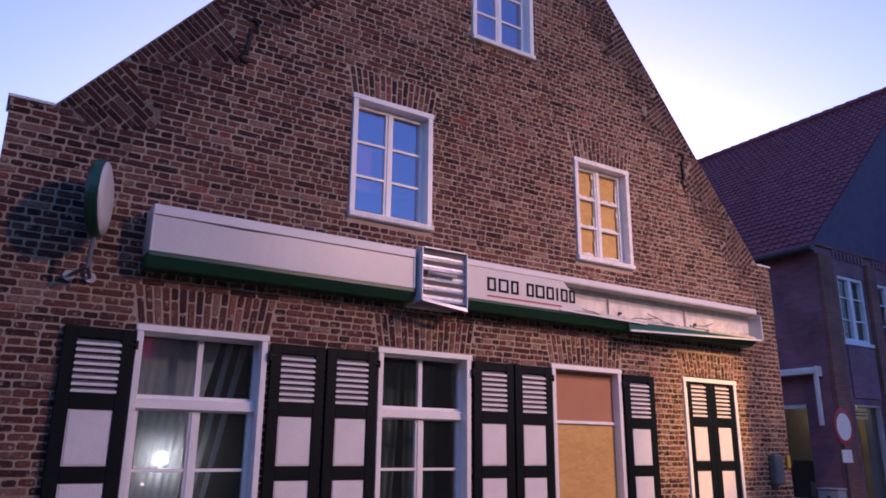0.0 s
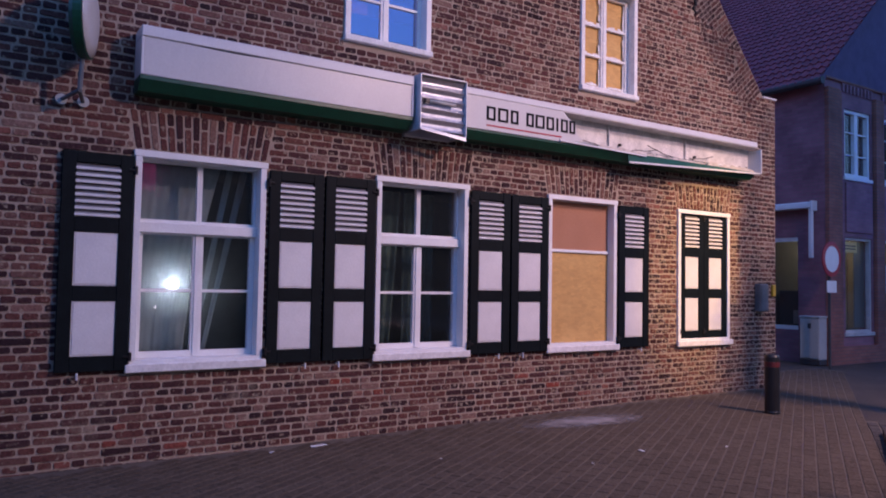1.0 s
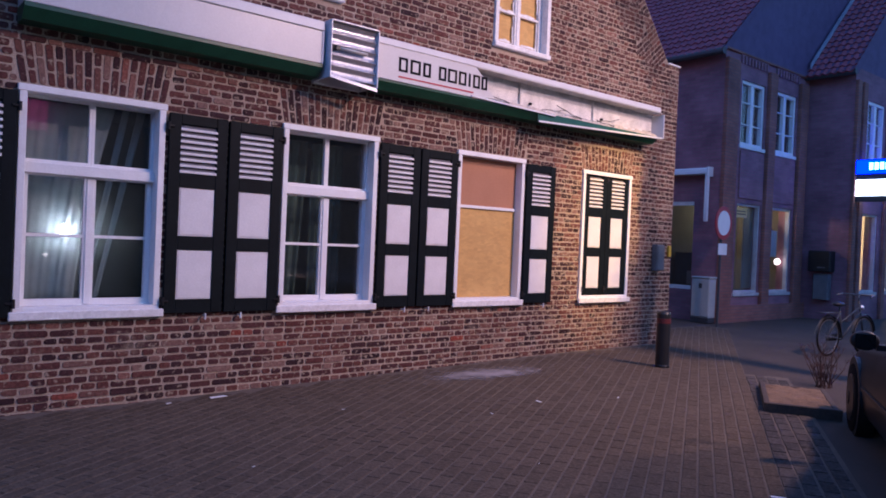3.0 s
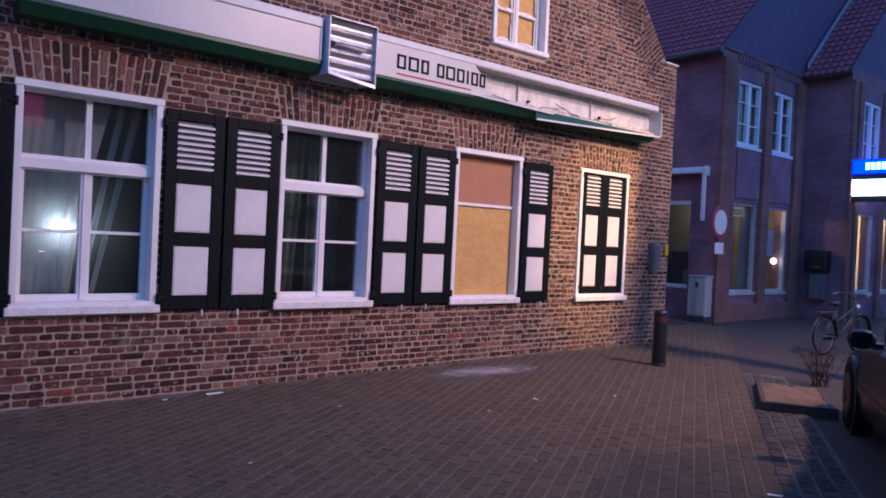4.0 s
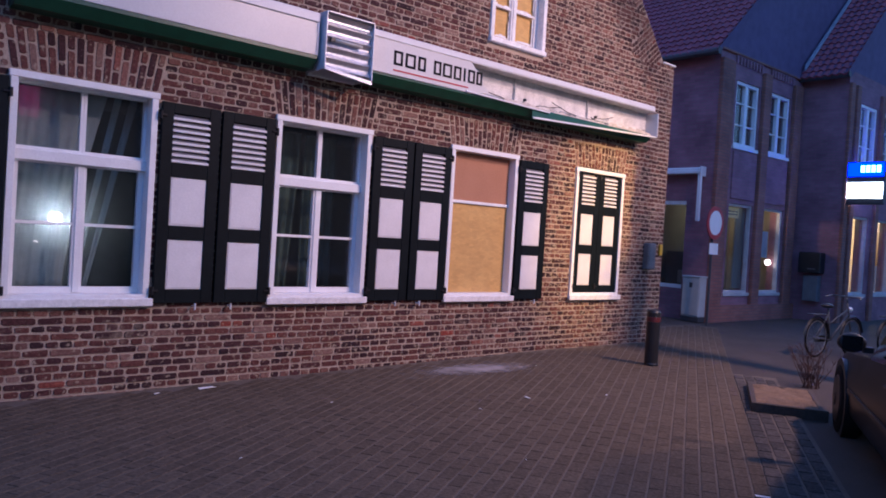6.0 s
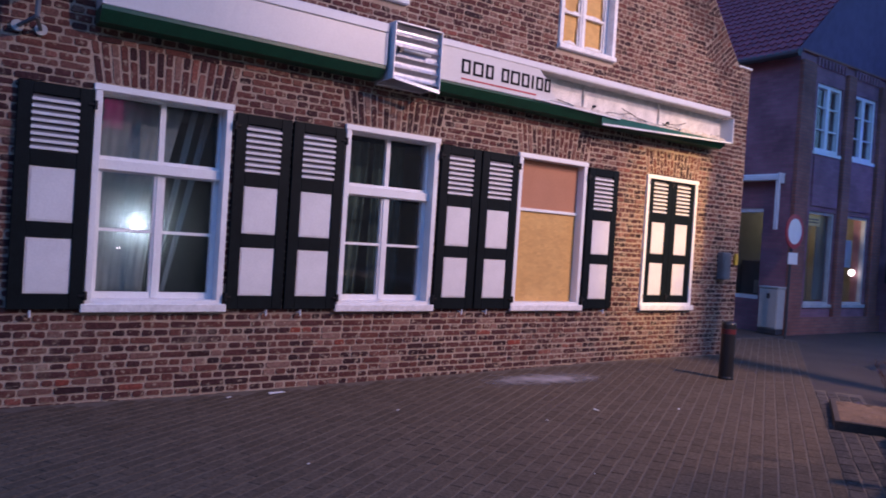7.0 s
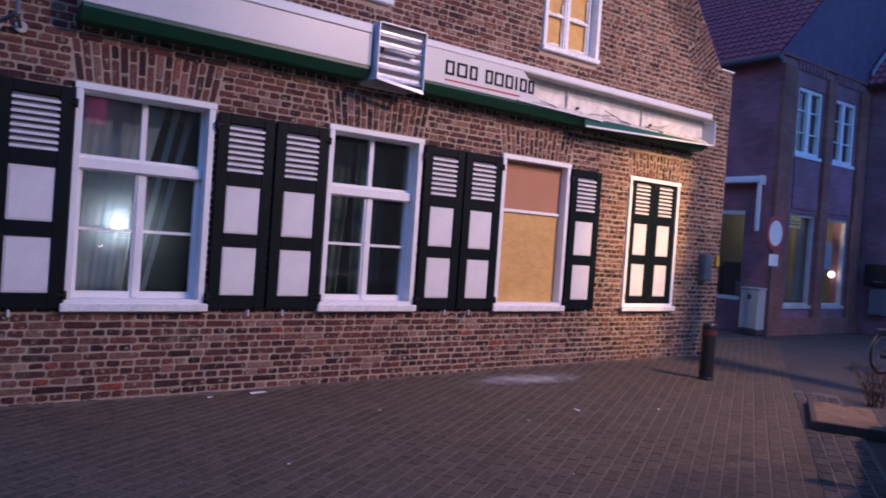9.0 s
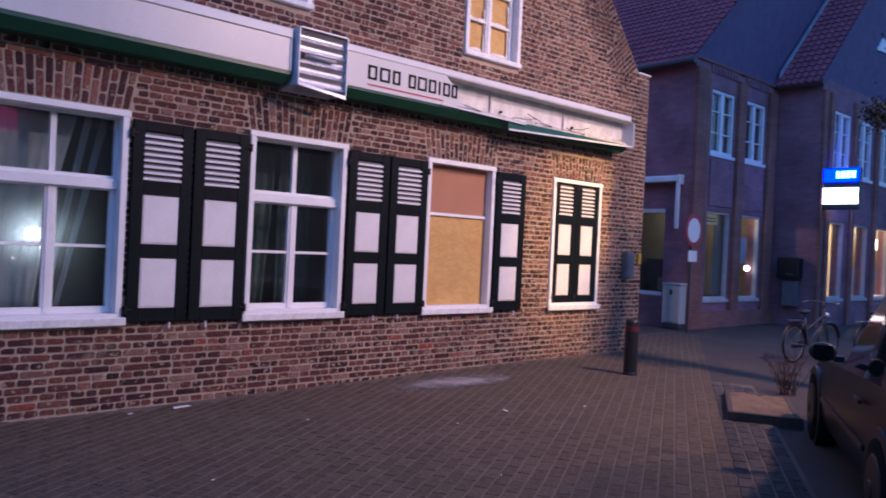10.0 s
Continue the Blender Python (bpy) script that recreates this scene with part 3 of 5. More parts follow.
# ---- windows ----
def window_unit(name, key, label, rows, transom=None, fill="glass", sash_y=0.10, pane_mat=GLASS):
    x0, x1, z0, z1 = OPEN[key]
    x0, x1, z0, z1 = x0 + 0.002, x1 - 0.002, z0 + 0.002, z1 - 0.002
    W, H = x1 - x0, z1 - z0
    t = thing(name, (x0, 0, z0), label, "window", kind="structure")
    small = key[0] != "w"
    c = 0.055 if not small else 0.06
    sh = 0.075 if not small else 0.06
    m = WHITE if key != "u2" else WHITE_OLD
    part("jamb", B(0, c, -0.028, 0.18, sh, H - c, bev=0.004), m, t)
    part("jamb", B(W - c, W, -0.028, 0.18, sh, H - c, bev=0.004), m, t)
    part("head", B(-0.012, W + 0.012, -0.032, 0.18, H - c, H, bev=0.004), m, t)
    if small:
        part("window_sill", B(-0.01, W + 0.01, -0.055, 0.18, 0, sh, bev=0.008), WHITE_OLD, t, "chipped white sill")
    else:
        part("bottom_rail", B(0, W, -0.026, 0.18, 0, sh, bev=0.004), m, t)
        part("window_sill", B(-0.03, W + 0.03, -0.062, -0.0275, -0.028, 0.043, bev=0.007), WHITE_OLD, t, "chipped white sill")
    y0, y1 = sash_y, sash_y + 0.05
    xa, xb, za, zb = c, W - c, sh, H - c
    mid = (xa + xb) / 2
    def sash(a, b, p, q, n, s=0.045, top=None):
        top = top or s
        f = bmesh.new()
        box(f, a, a + s, y0, y1, p, q); box(f, b - s, b, y0, y1, p, q)
        box(f, a + s, b - s, y0, y1, p, p + s * 1.2); box(f, a + s, b - s, y0, y1, q - top, q)
        fr = part("sash", f, m, t)
        hs = [p + s * 1.2 + (q - top - p - s * 1.2) * i / n + (0.02 if top < s and 0 < i < n else 0) for i in range(n + 1)]
        for h in hs[1:-1]:
            part("glazing_bar", B(a + s, b - s, y0 + 0.005, y1 - 0.005, h - 0.013, h + 0.013), m, fr)
        for h0, h1 in zip(hs, hs[1:]):
            yy = (y0 + y1) / 2
            if fill == "glass":
                pane = part("pane", B(a + s + 0.001, b - s - 0.001, yy - 0.002, yy + 0.002, h0 + 0.014, h1 - 0.014), pane_mat, fr)
                pane.visible_shadow = False
            elif fill == "shards":
                # ragged remains of broken glass round the edge
                bs = bmesh.new()
                for side in range(2):
                    xe = a + s + 0.001 if side == 0 else b - s - 0.001
                    k = 5
                    hh = [h0 + 0.014 + (h1 - h0 - 0.028) * i / k for i in range(k + 1)]
                    d = [rnd.uniform(0.004, 0.03) * (1 if side == 0 else -1) for _ in hh]
                    for i in range(k):
                        box(bs, min(xe, xe + d[i]), max(xe, xe + d[i]), yy - 0.002, yy + 0.002, hh[i], hh[i + 1])
                for i in range(6):
                    w = (b - a - 2 * s) / 6
                    box(bs, a + s + w * i, a + s + w * (i + 1), yy - 0.0025, yy + 0.0025, h0 + 0.014, h0 + 0.014 + rnd.uniform(0.005, 0.04))
                part("broken_pane", bs, WHITE_OLD, fr, "jagged remains of a frosted pane")
    if transom:
        part("transom", B(xa, xb, 0.05, 0.17, transom[0], transom[1], bev=0.006), m, t)
        sash(xa + 0.001, mid - 0.001, transom[1] + 0.001, zb - 0.001, 1, 0.022)
        sash(mid + 0.001, xb - 0.001, transom[1] + 0.001, zb - 0.001, 1, 0.022)
        sash(xa + 0.001, mid - 0.001, za + 0.001, transom[0] - 0.001, rows, top=0.012)
        sash(mid + 0.001, xb - 0.001, za + 0.001, transom[0] - 0.001, rows, top=0.012)
        part("meeting_strip", B(mid - 0.028, mid + 0.028, y0 - 0.014, y0 - 0.001, za + 0.01, transom[0] - 0.004, bev=0.003), m, t)
    elif rows:
        sash(xa + 0.001, mid - 0.001, za + 0.001, zb - 0.001, rows)
        sash(mid + 0.001, xb - 0.001, za + 0.001, zb - 0.001, rows)
        part("meeting_strip", B(mid - 0.022, mid + 0.022, y0 - 0.012, y0 - 0.001, za + 0.01, zb - 0.01, bev=0.003), m, t)
    return t

TR = (1.145, 1.235)
window_unit("window_1", "w1", "tall white wooden window with curtains behind dark panes", 2, TR)
window_unit("window_2", "w2", "tall white wooden window with dark glass panes", 2, TR)
w3 = window_unit("window_3", "w3", "white window frame boarded up with chipboard", 0)
part("chipboard_sheet", B(0.057, 1.059, 0.085, 0.10, 0.077, 1.15), OSB, w3, "yellow-brown chipboard sheet")
part("plywood_sheet", B(0.057, 1.059, 0.085, 0.10, 1.19, 1.758), PLY, w3, "reddish plywood sheet")
part("transom", B(0.056, 1.06, 0.06, 0.12, 1.152, 1.188, bev=0.004), WHITE, w3)
window_unit("window_4", "w4", "white window frame behind closed shutters", 0, None)
window_unit("window_5", "u1", "white upper casement window reflecting the evening sky", 3, sash_y=0.09, pane_mat=GLASS2)
u2 = window_unit("window_6", "u2", "white upper casement window with broken panes, boarded inside", 3, fill="shards", sash_y=0.09)
part("board", B(0.062, 0.914, 0.142, 0.156, 0.062, 1.32), OSB, u2, "orange-brown board behind the broken panes")
window_unit("window_7", "t1", "white attic casement window reflecting the sky", 3, sash_y=0.09, pane_mat=GLASS2)

# sheer curtains inside the first two windows
def curtain(name, edge, z0, z1, y, pleats, depth, label, material=None):
    """A pleated cloth; edge(h) gives its two side edges at the height h, 0 at the hem and 1 at the rod."""
    bm = bmesh.new()
    n, k = pleats * 8, 16
    rows = []
    for j in range(k + 1):
        h = j / k
        x0, x1 = edge(h)
        rows.append([bm.verts.new((x0 + (x1 - x0) * i / n, y + depth * math.sin(i * math.pi / 4 + 0.5 * math.sin(h * 4 + i * 0.05)) * (0.7 + 0.3 * math.sin(i * 0.37)), z0 + (z1 - z0) * h)) for i in range(n + 1)])
    for j in range(k):
        for i in range(n):
            bm.faces.new((rows[j][i], rows[j][i + 1], rows[j + 1][i + 1], rows[j + 1][i]))
    ob = solid(name, bm, material or CURTAIN, label, "curtain", smooth=True)
    md = ob.modifiers.new("thickness", 'SOLIDIFY'); md.thickness = 0.003
    return ob
curtain("curtain", lambda h: (1.56, 2.10 + 0.30 * h ** 1.5), 0.76, 2.50, 0.38, 9, 0.0045, "grey-green sheer curtain drawn aside behind the window")
for xt, xb, wt, wb in ((2.47, 2.15, 0.06, 0.05), (2.60, 2.26, 0.07, 0.04)):
    curtain("curtain", lambda h: (xb + (xt - xb) * h, xb + wb + (xt + wt - xb - wb) * h), 0.76, 2.50, 0.42, 1, 0.004, "narrow fold of sheer curtain falling aslant behind the window")
curtain("curtain", lambda h: (3.92, 4.36 + 0.1 * h), 0.76, 2.45, 0.60, 5, 0.03, "dark green drape hanging in the dim room", CURTAIN2)
curtain("curtain", lambda h: (4.52, 4.92), 0.76, 2.45, 0.62, 4, 0.03, "dark green drape hanging in the dim room", CURTAIN2)

# ---- shutters ----
def shutter(w, label, hinge_right):
    t = thing("shutter", (0, 0, 0), label, "shutter", "louvred shutters of the house")
    h, st, th = 1.77, 0.105, 0.04
    part("stile", B(0, st, -th, 0, 0, h, bev=0.004), DARK, t)
    part("stile", B(w - st, w, -th, 0, 0, h, bev=0.004), DARK, t)
    for a, b in ((0, 0.125), (0.565, 0.69), (1.12, 1.24), (1.68, h)):
        part("rail", B(st, w - st, -th + 0.002, -0.002, a, b, bev=0.003), DARK, t)
    for a, b in ((0.125, 0.565), (0.69, 1.12)):
        bm = B(st, w - st, -th + 0.014, -0.008, a, b)
        box(bm, st + 0.012, w - st - 0.012, -th + 0.008, -th + 0.013, a + 0.012, b - 0.012, bev=0.002)
        part("panel", bm, PANEL, t, "white field panel")
    for i in range(8):
        z = 1.252 + i * 0.0535
        bm = bmesh.new()
        v = [(-th + 0.004, z), (-th + 0.004, z + 0.012), (-0.006, z + 0.052), (-0.006, z + 0.040)]
        a = [bm.verts.new((st, y, q)) for y, q in v]
        b = [bm.verts.new((w - st, y, q)) for y, q in v]
        bm.faces.new(a); bm.faces.new(b[::-1])
        for k in range(4):
            bm.faces.new((a[k], b[k], b[(k + 1) % 4], a[(k + 1) % 4]))
        sl = part("slat", bm, SLATM, t, "louvre slat, coloured dark for the shade between lips")
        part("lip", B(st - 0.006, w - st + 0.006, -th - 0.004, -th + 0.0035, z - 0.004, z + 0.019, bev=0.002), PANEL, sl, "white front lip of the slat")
    # backing takes the same shade colour to keep the gaps dark
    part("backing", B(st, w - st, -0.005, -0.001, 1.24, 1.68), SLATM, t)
    for z in (0.10, 1.64):
        hx = w + 0.012 if hinge_right else -0.012
        part("hinge", cyl(cyl(bmesh.new(), (hx, -th - 0.004, z - 0.025), (hx, -th - 0.004, z + 0.045), 0.016, 8), (hx, -th - 0.01, z + 0.01), (hx + (-0.05 if hinge_right else 0.05), -th - 0.003, z + 0.01), 0.012, 6), IRON, t)
    bx = 0.16 if hinge_right else w - 0.16
    part("holdback", cyl(cyl(bmesh.new(), (bx, -th - 0.02, -0.06), (bx, -th - 0.02, -0.005), 0.009, 8), (bx, -th - 0.02, -0.03), (bx, 0.03, -0.03), 0.007, 6), SIGNW, t, "pale metal holdback")
    return t

s0 = shutter(0.535, "black-green wooden shutter with white panels, folded back", True)
s0.matrix_basis = pose(1.025, -0.012, 0.69)
for x in (3.285, 5.54):
    copy_thing(s0, pose(x, -0.012, 0.69, 0, 0, rnd.uniform(-0.6, 0.6)))
r0 = shutter(0.535, "black-green wooden shutter with white panels, folded back", False)
r0.matrix_basis = pose(2.73, -0.012, 0.69)
for x in (4.985, 7.235):
    copy_thing(r0, pose(x, -0.012, 0.69, 0, 0, rnd.uniform(-0.6, 0.6)))
c0 = shutter(0.488, "closed black-green wooden shutter with white panels, in its window frame", False)
c0.matrix_basis = pose(8.422, 0.03, 0.745) 
copy_thing(c0, pose(8.914, 0.03, 0.745))

# ---- sign boxes ----
s1 = thing("sign_box", (1.54, 0, 2.98), "long blank white sign box with dark green underside on the wall", "sign")
W = 2.56
part("top_cover", B(0, W, -0.285, -0.004, 0.435, 0.525, bev=0.006), SIGNW, s1)
part("end_cap", B(0, 0.02, -0.28, -0.004, 0.12, 0.433, bev=0.003), SIGNW, s1)
part("end_cap", B(W - 0.02, W, -0.28, -0.004, 0.12, 0.433, bev=0.003), SIGNW, s1)
bm = bmesh.new()
n = 24
f = [[bm.verts.new((0.022 + (W - 0.044) * i / n, -0.272 - 0.012 * math.exp(-((i - 7) / 4.0) ** 2) * j, 0.122 + (0.308 - 0.012 * math.exp(-((i - 7) / 3.0) ** 2)) * j)) for j in (0, 1)] for i in range(n + 1)]
for i in range(n):
    bm.faces.new((f[i][0], f[i + 1][0], f[i + 1][1], f[i][1]))
fp = part("face_panel", bm, ACRYL, s1, "blank greyish white face panel, bulged at the top")
md = fp.modifiers.new("thickness", 'SOLIDIFY'); md.thickness = 0.006
part("back_panel", B(0.022, W - 0.022, -0.02, -0.006, 0.122, 0.43), SIGNIN, s1)
bm = bmesh.new()
vs = [(-0.27, 0.118), (-0.27, 0.085), (-0.19, 0.0), (-0.004, 0.0), (-0.004, 0.118)]
a = [bm.verts.new((0.0, y, z)) for y, z in vs]; b = [bm.verts.new((W, y, z)) for y, z in vs]
bm.faces.new(a); bm.faces.new(b[::-1])
for k in range(5):
    bm.faces.new((a[k], b[k], b[(k + 1) % 5], a[(k + 1) % 5]))
part("underside", bm, GREEN, s1, "dark green metal underside")

# open lamp box between the two signs
lb = thing("lamp_box", (4.13, 0, 2.95), "open aluminium lamp box with its cover missing", "sign")
part("back_panel", B(0, 0.56, -0.05, -0.004, 0, 0.58, bev=0.004), SIGNW, lb)
part("side_panel", B(0, 0.012, -0.36, -0.052, 0.02, 0.58, bev=0.003), LBOX, lb)
part("side_panel", B(0.548, 0.56, -0.36, -0.052, 0.0, 0.58, bev=0.003), LBOX, lb)
part("top_panel", B(0.013, 0.547, -0.37, -0.052, 0.565, 0.58, bev=0.003), LBOX, lb)
for i in range(5):
    z = 0.045 + i * 0.104
    bm = bmesh.new()
    m = 7
    pr = [(-0.335 + 0.025 * math.sin(math.pi * k / m), z - 0.012 + 0.1035 * k / m) for k in range(m + 1)]
    r0 = [[bm.verts.new((x, y, q)) for y, q in pr] for x in (0.014, 0.546)]
    r1 = [[bm.verts.new((x, y + 0.006, q)) for y, q in pr] for x in (0.014, 0.546)]
    for k in range(m):
        bm.faces.new((r0[0][k], r0[1][k], r0[1][k + 1], r0[0][k + 1])); bm.faces.new((r1[0][k], r1[0][k + 1], r1[1][k + 1], r1[1][k]))
    part("reflector", bm, mat("satin_reflector", (0.52, 0.52, 0.55), 0.26, 0.7, var=0.2, bump=0.08) if i == 0 else bpy.data.materials["satin_reflector"], lb, "bright curved reflector strip")
part("tube_lamp", cyl(bmesh.new(), (0.08, -0.355, 0.315), (0.42, -0.355, 0.31), 0.016, 10), GREYBOX, lb, "unlit tube lamp", True)
part("socket", B(0.05, 0.10, -0.375, -0.335, 0.29, 0.335, bev=0.005), BLACKPL, lb)
bm = bmesh.new()
q = [bm.verts.new(v) for v in ((0.02, -0.35, 0.02), (0.55, -0.37, -0.045), (0.55, -0.36, -0.005), (0.02, -0.34, 0.05))]
bm.faces.new(q)
lip = part("bent_lip", bm, LBOX, lb, "bent aluminium lip")
md = lip.modifiers.new("thickness", 'SOLIDIFY'); md.thickness = 0.005

s2 = thing("broken_sign_box", (4.72, 0, 2.98), "long white sign box with its face broken open", "sign")
W = 5.06
part("top_cover", B(0, W - 0.06, -0.285, -0.004, 0.455, 0.525, bev=0.006), SIGNW, s2)
part("back_panel", B(0.02, W - 0.02, -0.10, -0.005, 0.10, 0.447), SIGNIN, s2, "dusty white back of the sign box")
part("end_cap", B(0, 0.02, -0.28, -0.004, 0.10, 0.454, bev=0.003), SIGNW, s2)
bm = B(W - 0.018, W, -0.31, -0.004, 0.08, 0.43, bev=0.003)
part("end_cap", bm, SIGNW, s2, "white end frame left standing open")
fb = B(0.022, 1.34, -0.278, -0.270, 0.105, 0.452)
part("face_panel", fb, ACRYL, s2, "remaining piece of the white face panel")
# broken edge of the face panel
bm = bmesh.new()
zz = [0.105, 0.16, 0.22, 0.27, 0.33, 0.39, 0.452]
ex = [1.44, 1.66, 1.58, 1.56, 1.55, 1.44, 1.37]
for z0, z1, e0, e1 in zip(zz, zz[1:], ex, ex[1:]):
    prism(bm, [(1.341, z0), (e0, z0), (e1, z1), (1.341, z1)], -0.277, -0.271)
part("broken_edge", bm, ACRYL, s2, "jagged broken edge of the face panel")
# dark blocks standing for the lettering, and the red line
x = 0.278
for w, gap in ((0.118, 0.034), (0.138, 0.034), (0.106, 0.112), (0.106, 0.024), (0.132, 0.028), (0.112, 0.034), (0.034, 0.034), (0.106, 0.024), (0.09, 0.0)):
    bm = B(x, x + 0.03, -0.2815, -0.279, 0.212, 0.362)
    if w > 0.05:
        box(bm, x + w - 0.028, x + w, -0.2815, -0.279, 0.212, 0.362)
        for z in (0.212, 0.338):
            box(bm, x + 0.0302, x + w - 0.0282, -0.2815, -0.279, z, z + 0.024)
    part("lettering_bar", bm, LETTER, s2, "charcoal lettering block")
    x += w + gap
part("red_line", B(0.278, 1.335, -0.2815, -0.279, 0.148, 0.164), REDM, s2, "thin red line")
for x in (2.24, 3.65):
    part("rib", B(x, x + 0.006, -0.135, -0.101, 0.12, 0.447), SIGNIN, s2)
    part("lamp_holder", B(x + 0.18, x + 0.215, -0.14, -0.101, 0.20, 0.23, bev=0.006), BLACKPL, s2)
for x0, x1 in ((1.6, 2.9), (3.1, 4.0), (4.1, 4.95)):
    part("tube_lamp", cyl(bmesh.new(), (x0, -0.125, 0.17), (x1, -0.125, 0.15), 0.014, 8), SIGNW, s2, "unlit tube lamp", True)
# loose wires hanging along the opened box
for x0, x1, z0, sag, seed in ((1.62, 3.1, 0.22, 0.07, 1), (2.9, 4.2, 0.26, 0.10, 5), (3.7, 4.98, 0.19, 0.05, 9)):
    bm = bmesh.new()
    p = None
    for i in range(19):
        k = i / 18
        q = Vector((x0 + (x1 - x0) * k, -0.15 - 0.02 * noise.noise((k * 4, seed, 0)), max(0.108, z0 - sag * 4 * k * (1 - k) + 0.03 * noise.noise((k * 6, seed, 3)))))
        if p:
            cyl(bm, p, q, 0.005, 5)
        p = q
    part("wire", bm, BLACKPL, s2, "loose dark wire in the opened sign box", True)
part("inner_ceiling", B(0.02, W - 0.02, -0.28, -0.004, 0.448, 0.454), SIGNIN, s2)
bm = bmesh.new()
vs = [(-0.27, 0.10), (-0.27, 0.08), (-0.19, 0.0), (-0.004, 0.0), (-0.004, 0.10)]
a = [bm.verts.new((0.0, y, z)) for y, z in vs]; b = [bm.verts.new((W - 0.1, y, z)) for y, z in vs]
bm.faces.new(a); bm.faces.new(b[::-1])
for k in range(5):
    bm.faces.new((a[k], b[k], b[(k + 1) % 5], a[(k + 1) % 5]))
part("underside", bm, GREEN, s2, "dark green metal underside")
# shreds of the face lying in the bottom, and the bent lower edge
bm = bmesh.new()
for i in range(70):
    x = 1.4 + 3.5 * i / 70 + rnd.uniform(-0.04, 0.04)
    w, h = rnd.uniform(0.10, 0.34), rnd.uniform(0.015, 0.06)
    y = rnd.uniform(-0.27, -0.13)
    prism(bm, [(x, 0.101), (x + w, 0.101), (x + w * 0.8, 0.101 + h * rnd.uniform(0.3, 1)), (x + w * 0.25, 0.101 + h)], y, y + 0.006)
part("debris", bm, DIRTY, s2, "dirty shreds of broken face panel")
bm = bmesh.new()
for x0, x1, z0, z1, zz in ((1.30, 2.72, 0.105, 0.075, 0.018), (2.42, 5.04, -0.03, 0.075, 0.022)):
    v = [bm.verts.new(p) for p in ((x0, -0.30, z0), (x1, -0.30, z1), (x1, -0.30, z1 + zz), (x0, -0.30, z0 + zz), (x0, -0.285, z0), (x1, -0.285, z1), (x1, -0.285, z1 + zz), (x0, -0.285, z0 + zz))]
    for f in ((0, 1, 2, 3), (7, 6, 5, 4), (0, 4, 5, 1), (3, 2, 6, 7), (0, 3, 7, 4), (1, 5, 6, 2)):
        bm.faces.new([v[i] for i in f])
part("bent_edge", bm, SIGNW, s2, "bent white lower edge")
bm = bmesh.new()
v = [bm.verts.new(p) for p in ((2.42, -0.283, -0.03), (5.0, -0.283, 0.07), (5.0, -0.272, 0.10), (2.42, -0.272, 0.09))]
bm.faces.new(v)
gp = part("green_flap", bm, GREEN, s2, "bent green strip")
md = gp.modifiers.new("thickness", 'SOLIDIFY'); md.thickness = 0.006

# ---- round sign ----
rs = thing("round_sign", (1.11, -0.34, 3.445), "round blank projecting sign with dark green body, turned askew", "sign", rz=72)
bm = bmesh.new()
prof = [(0.0, -0.075), (0.22, -0.07), (0.295, -0.045), (0.315, 0.0), (0.315, 0.07), (0.27, 0.12), (0.0, 0.14)]
def lathe(bm, prof, seg=40):
    rings = [[bm.verts.new((r * math.cos(2 * math.pi * i / seg), y, r * math.sin(2 * math.pi * i / seg))) for i in range(seg)] if r else [bm.verts.new((0, y, 0))] for r, y in prof]
    for A, Bq in zip(rings, rings[1:]):
        for i in range(seg):
            j = (i + 1) % seg
            if len(A) == 1:
                bm.faces.new((A[0], Bq[i], Bq[j]))
            elif len(Bq) == 1:
                bm.faces.new((A[i], A[j], Bq[0]))
            else:
                bm.faces.new((A[i], A[j], Bq[j], Bq[i]))
    return bm
part("face", lathe(bmesh.new(), [(0.0, -0.078), (0.2, -0.072), (0.298, -0.048), (0.298, -0.04), (0.0, -0.04)]), ACRYL, rs, "blank white round face", True)
part("housing", lathe(bmesh.new(), [(0.0, -0.038), (0.315, -0.038), (0.318, 0.02), (0.28, 0.055), (0.0, 0.065)]), GREEN, rs, "dark green round housing")
rb = thing("sign_bracket", (1.08, 0, 2.86), "dull grey metal sign bracket bolted to the brick", "bracket")
part("upright", cyl(bmesh.new(), (0.02, -0.30, 0.03), (0.03, -0.33, 0.32), 0.018, 10), METERG, rb)
for x in (-0.08, 0.08):
    part("arm", cyl(bmesh.new(), (x, -0.002, 0.0), (0.02, -0.30, 0.03), 0.016, 8), METERG, rb)
    part("wall_plate", cyl(bmesh.new(), (x, -0.03, 0.0), (x, -0.002, 0.0), 0.045, 12), GREYBOX, rb)

# ---- wall anchors, meter box, litter at the foot ----
def anchor(x, z, lean):
    t = thing("wall_anchor", (x, -0.012, z), "black wrought iron wall anchor with a curled end", "wall anchor", "wall anchors")
    t.matrix_basis = pose(x, -0.012, z, 0, lean, 0)
    part("bar", B(-0.017, 0.017, -0.02, 0.006, -0.17, 0.12, bev=0.004), IRON, t)
    bm = bmesh.new()
    pts = [(0.0 + 0.06 * math.sin(a) , 0.12 + 0.055 - 0.055 * math.cos(a)) for a in [i * 0.5 for i in range(9)]]
    for p, q in zip(pts, pts[1:]):
        cyl(bm, (p[0], -0.01, p[1]), (q[0], -0.01, q[1]), 0.013, 8)
    part("curl", bm, IRON, t)
    bm = bmesh.new()
    pts = [(-0.05 * math.sin(a), -0.17 - 0.045 + 0.045 * math.cos(a)) for a in [i * 0.5 for i in range(9)]]
    for p, q in zip(pts, pts[1:]):
        cyl(bm, (p[0], -0.01, p[1]), (q[0], -0.01, q[1]), 0.012, 8)
    part("tail", bm, IRON, t)
anchor(2.29, 5.44, 6)
anchor(8.71, 5.50, -4)
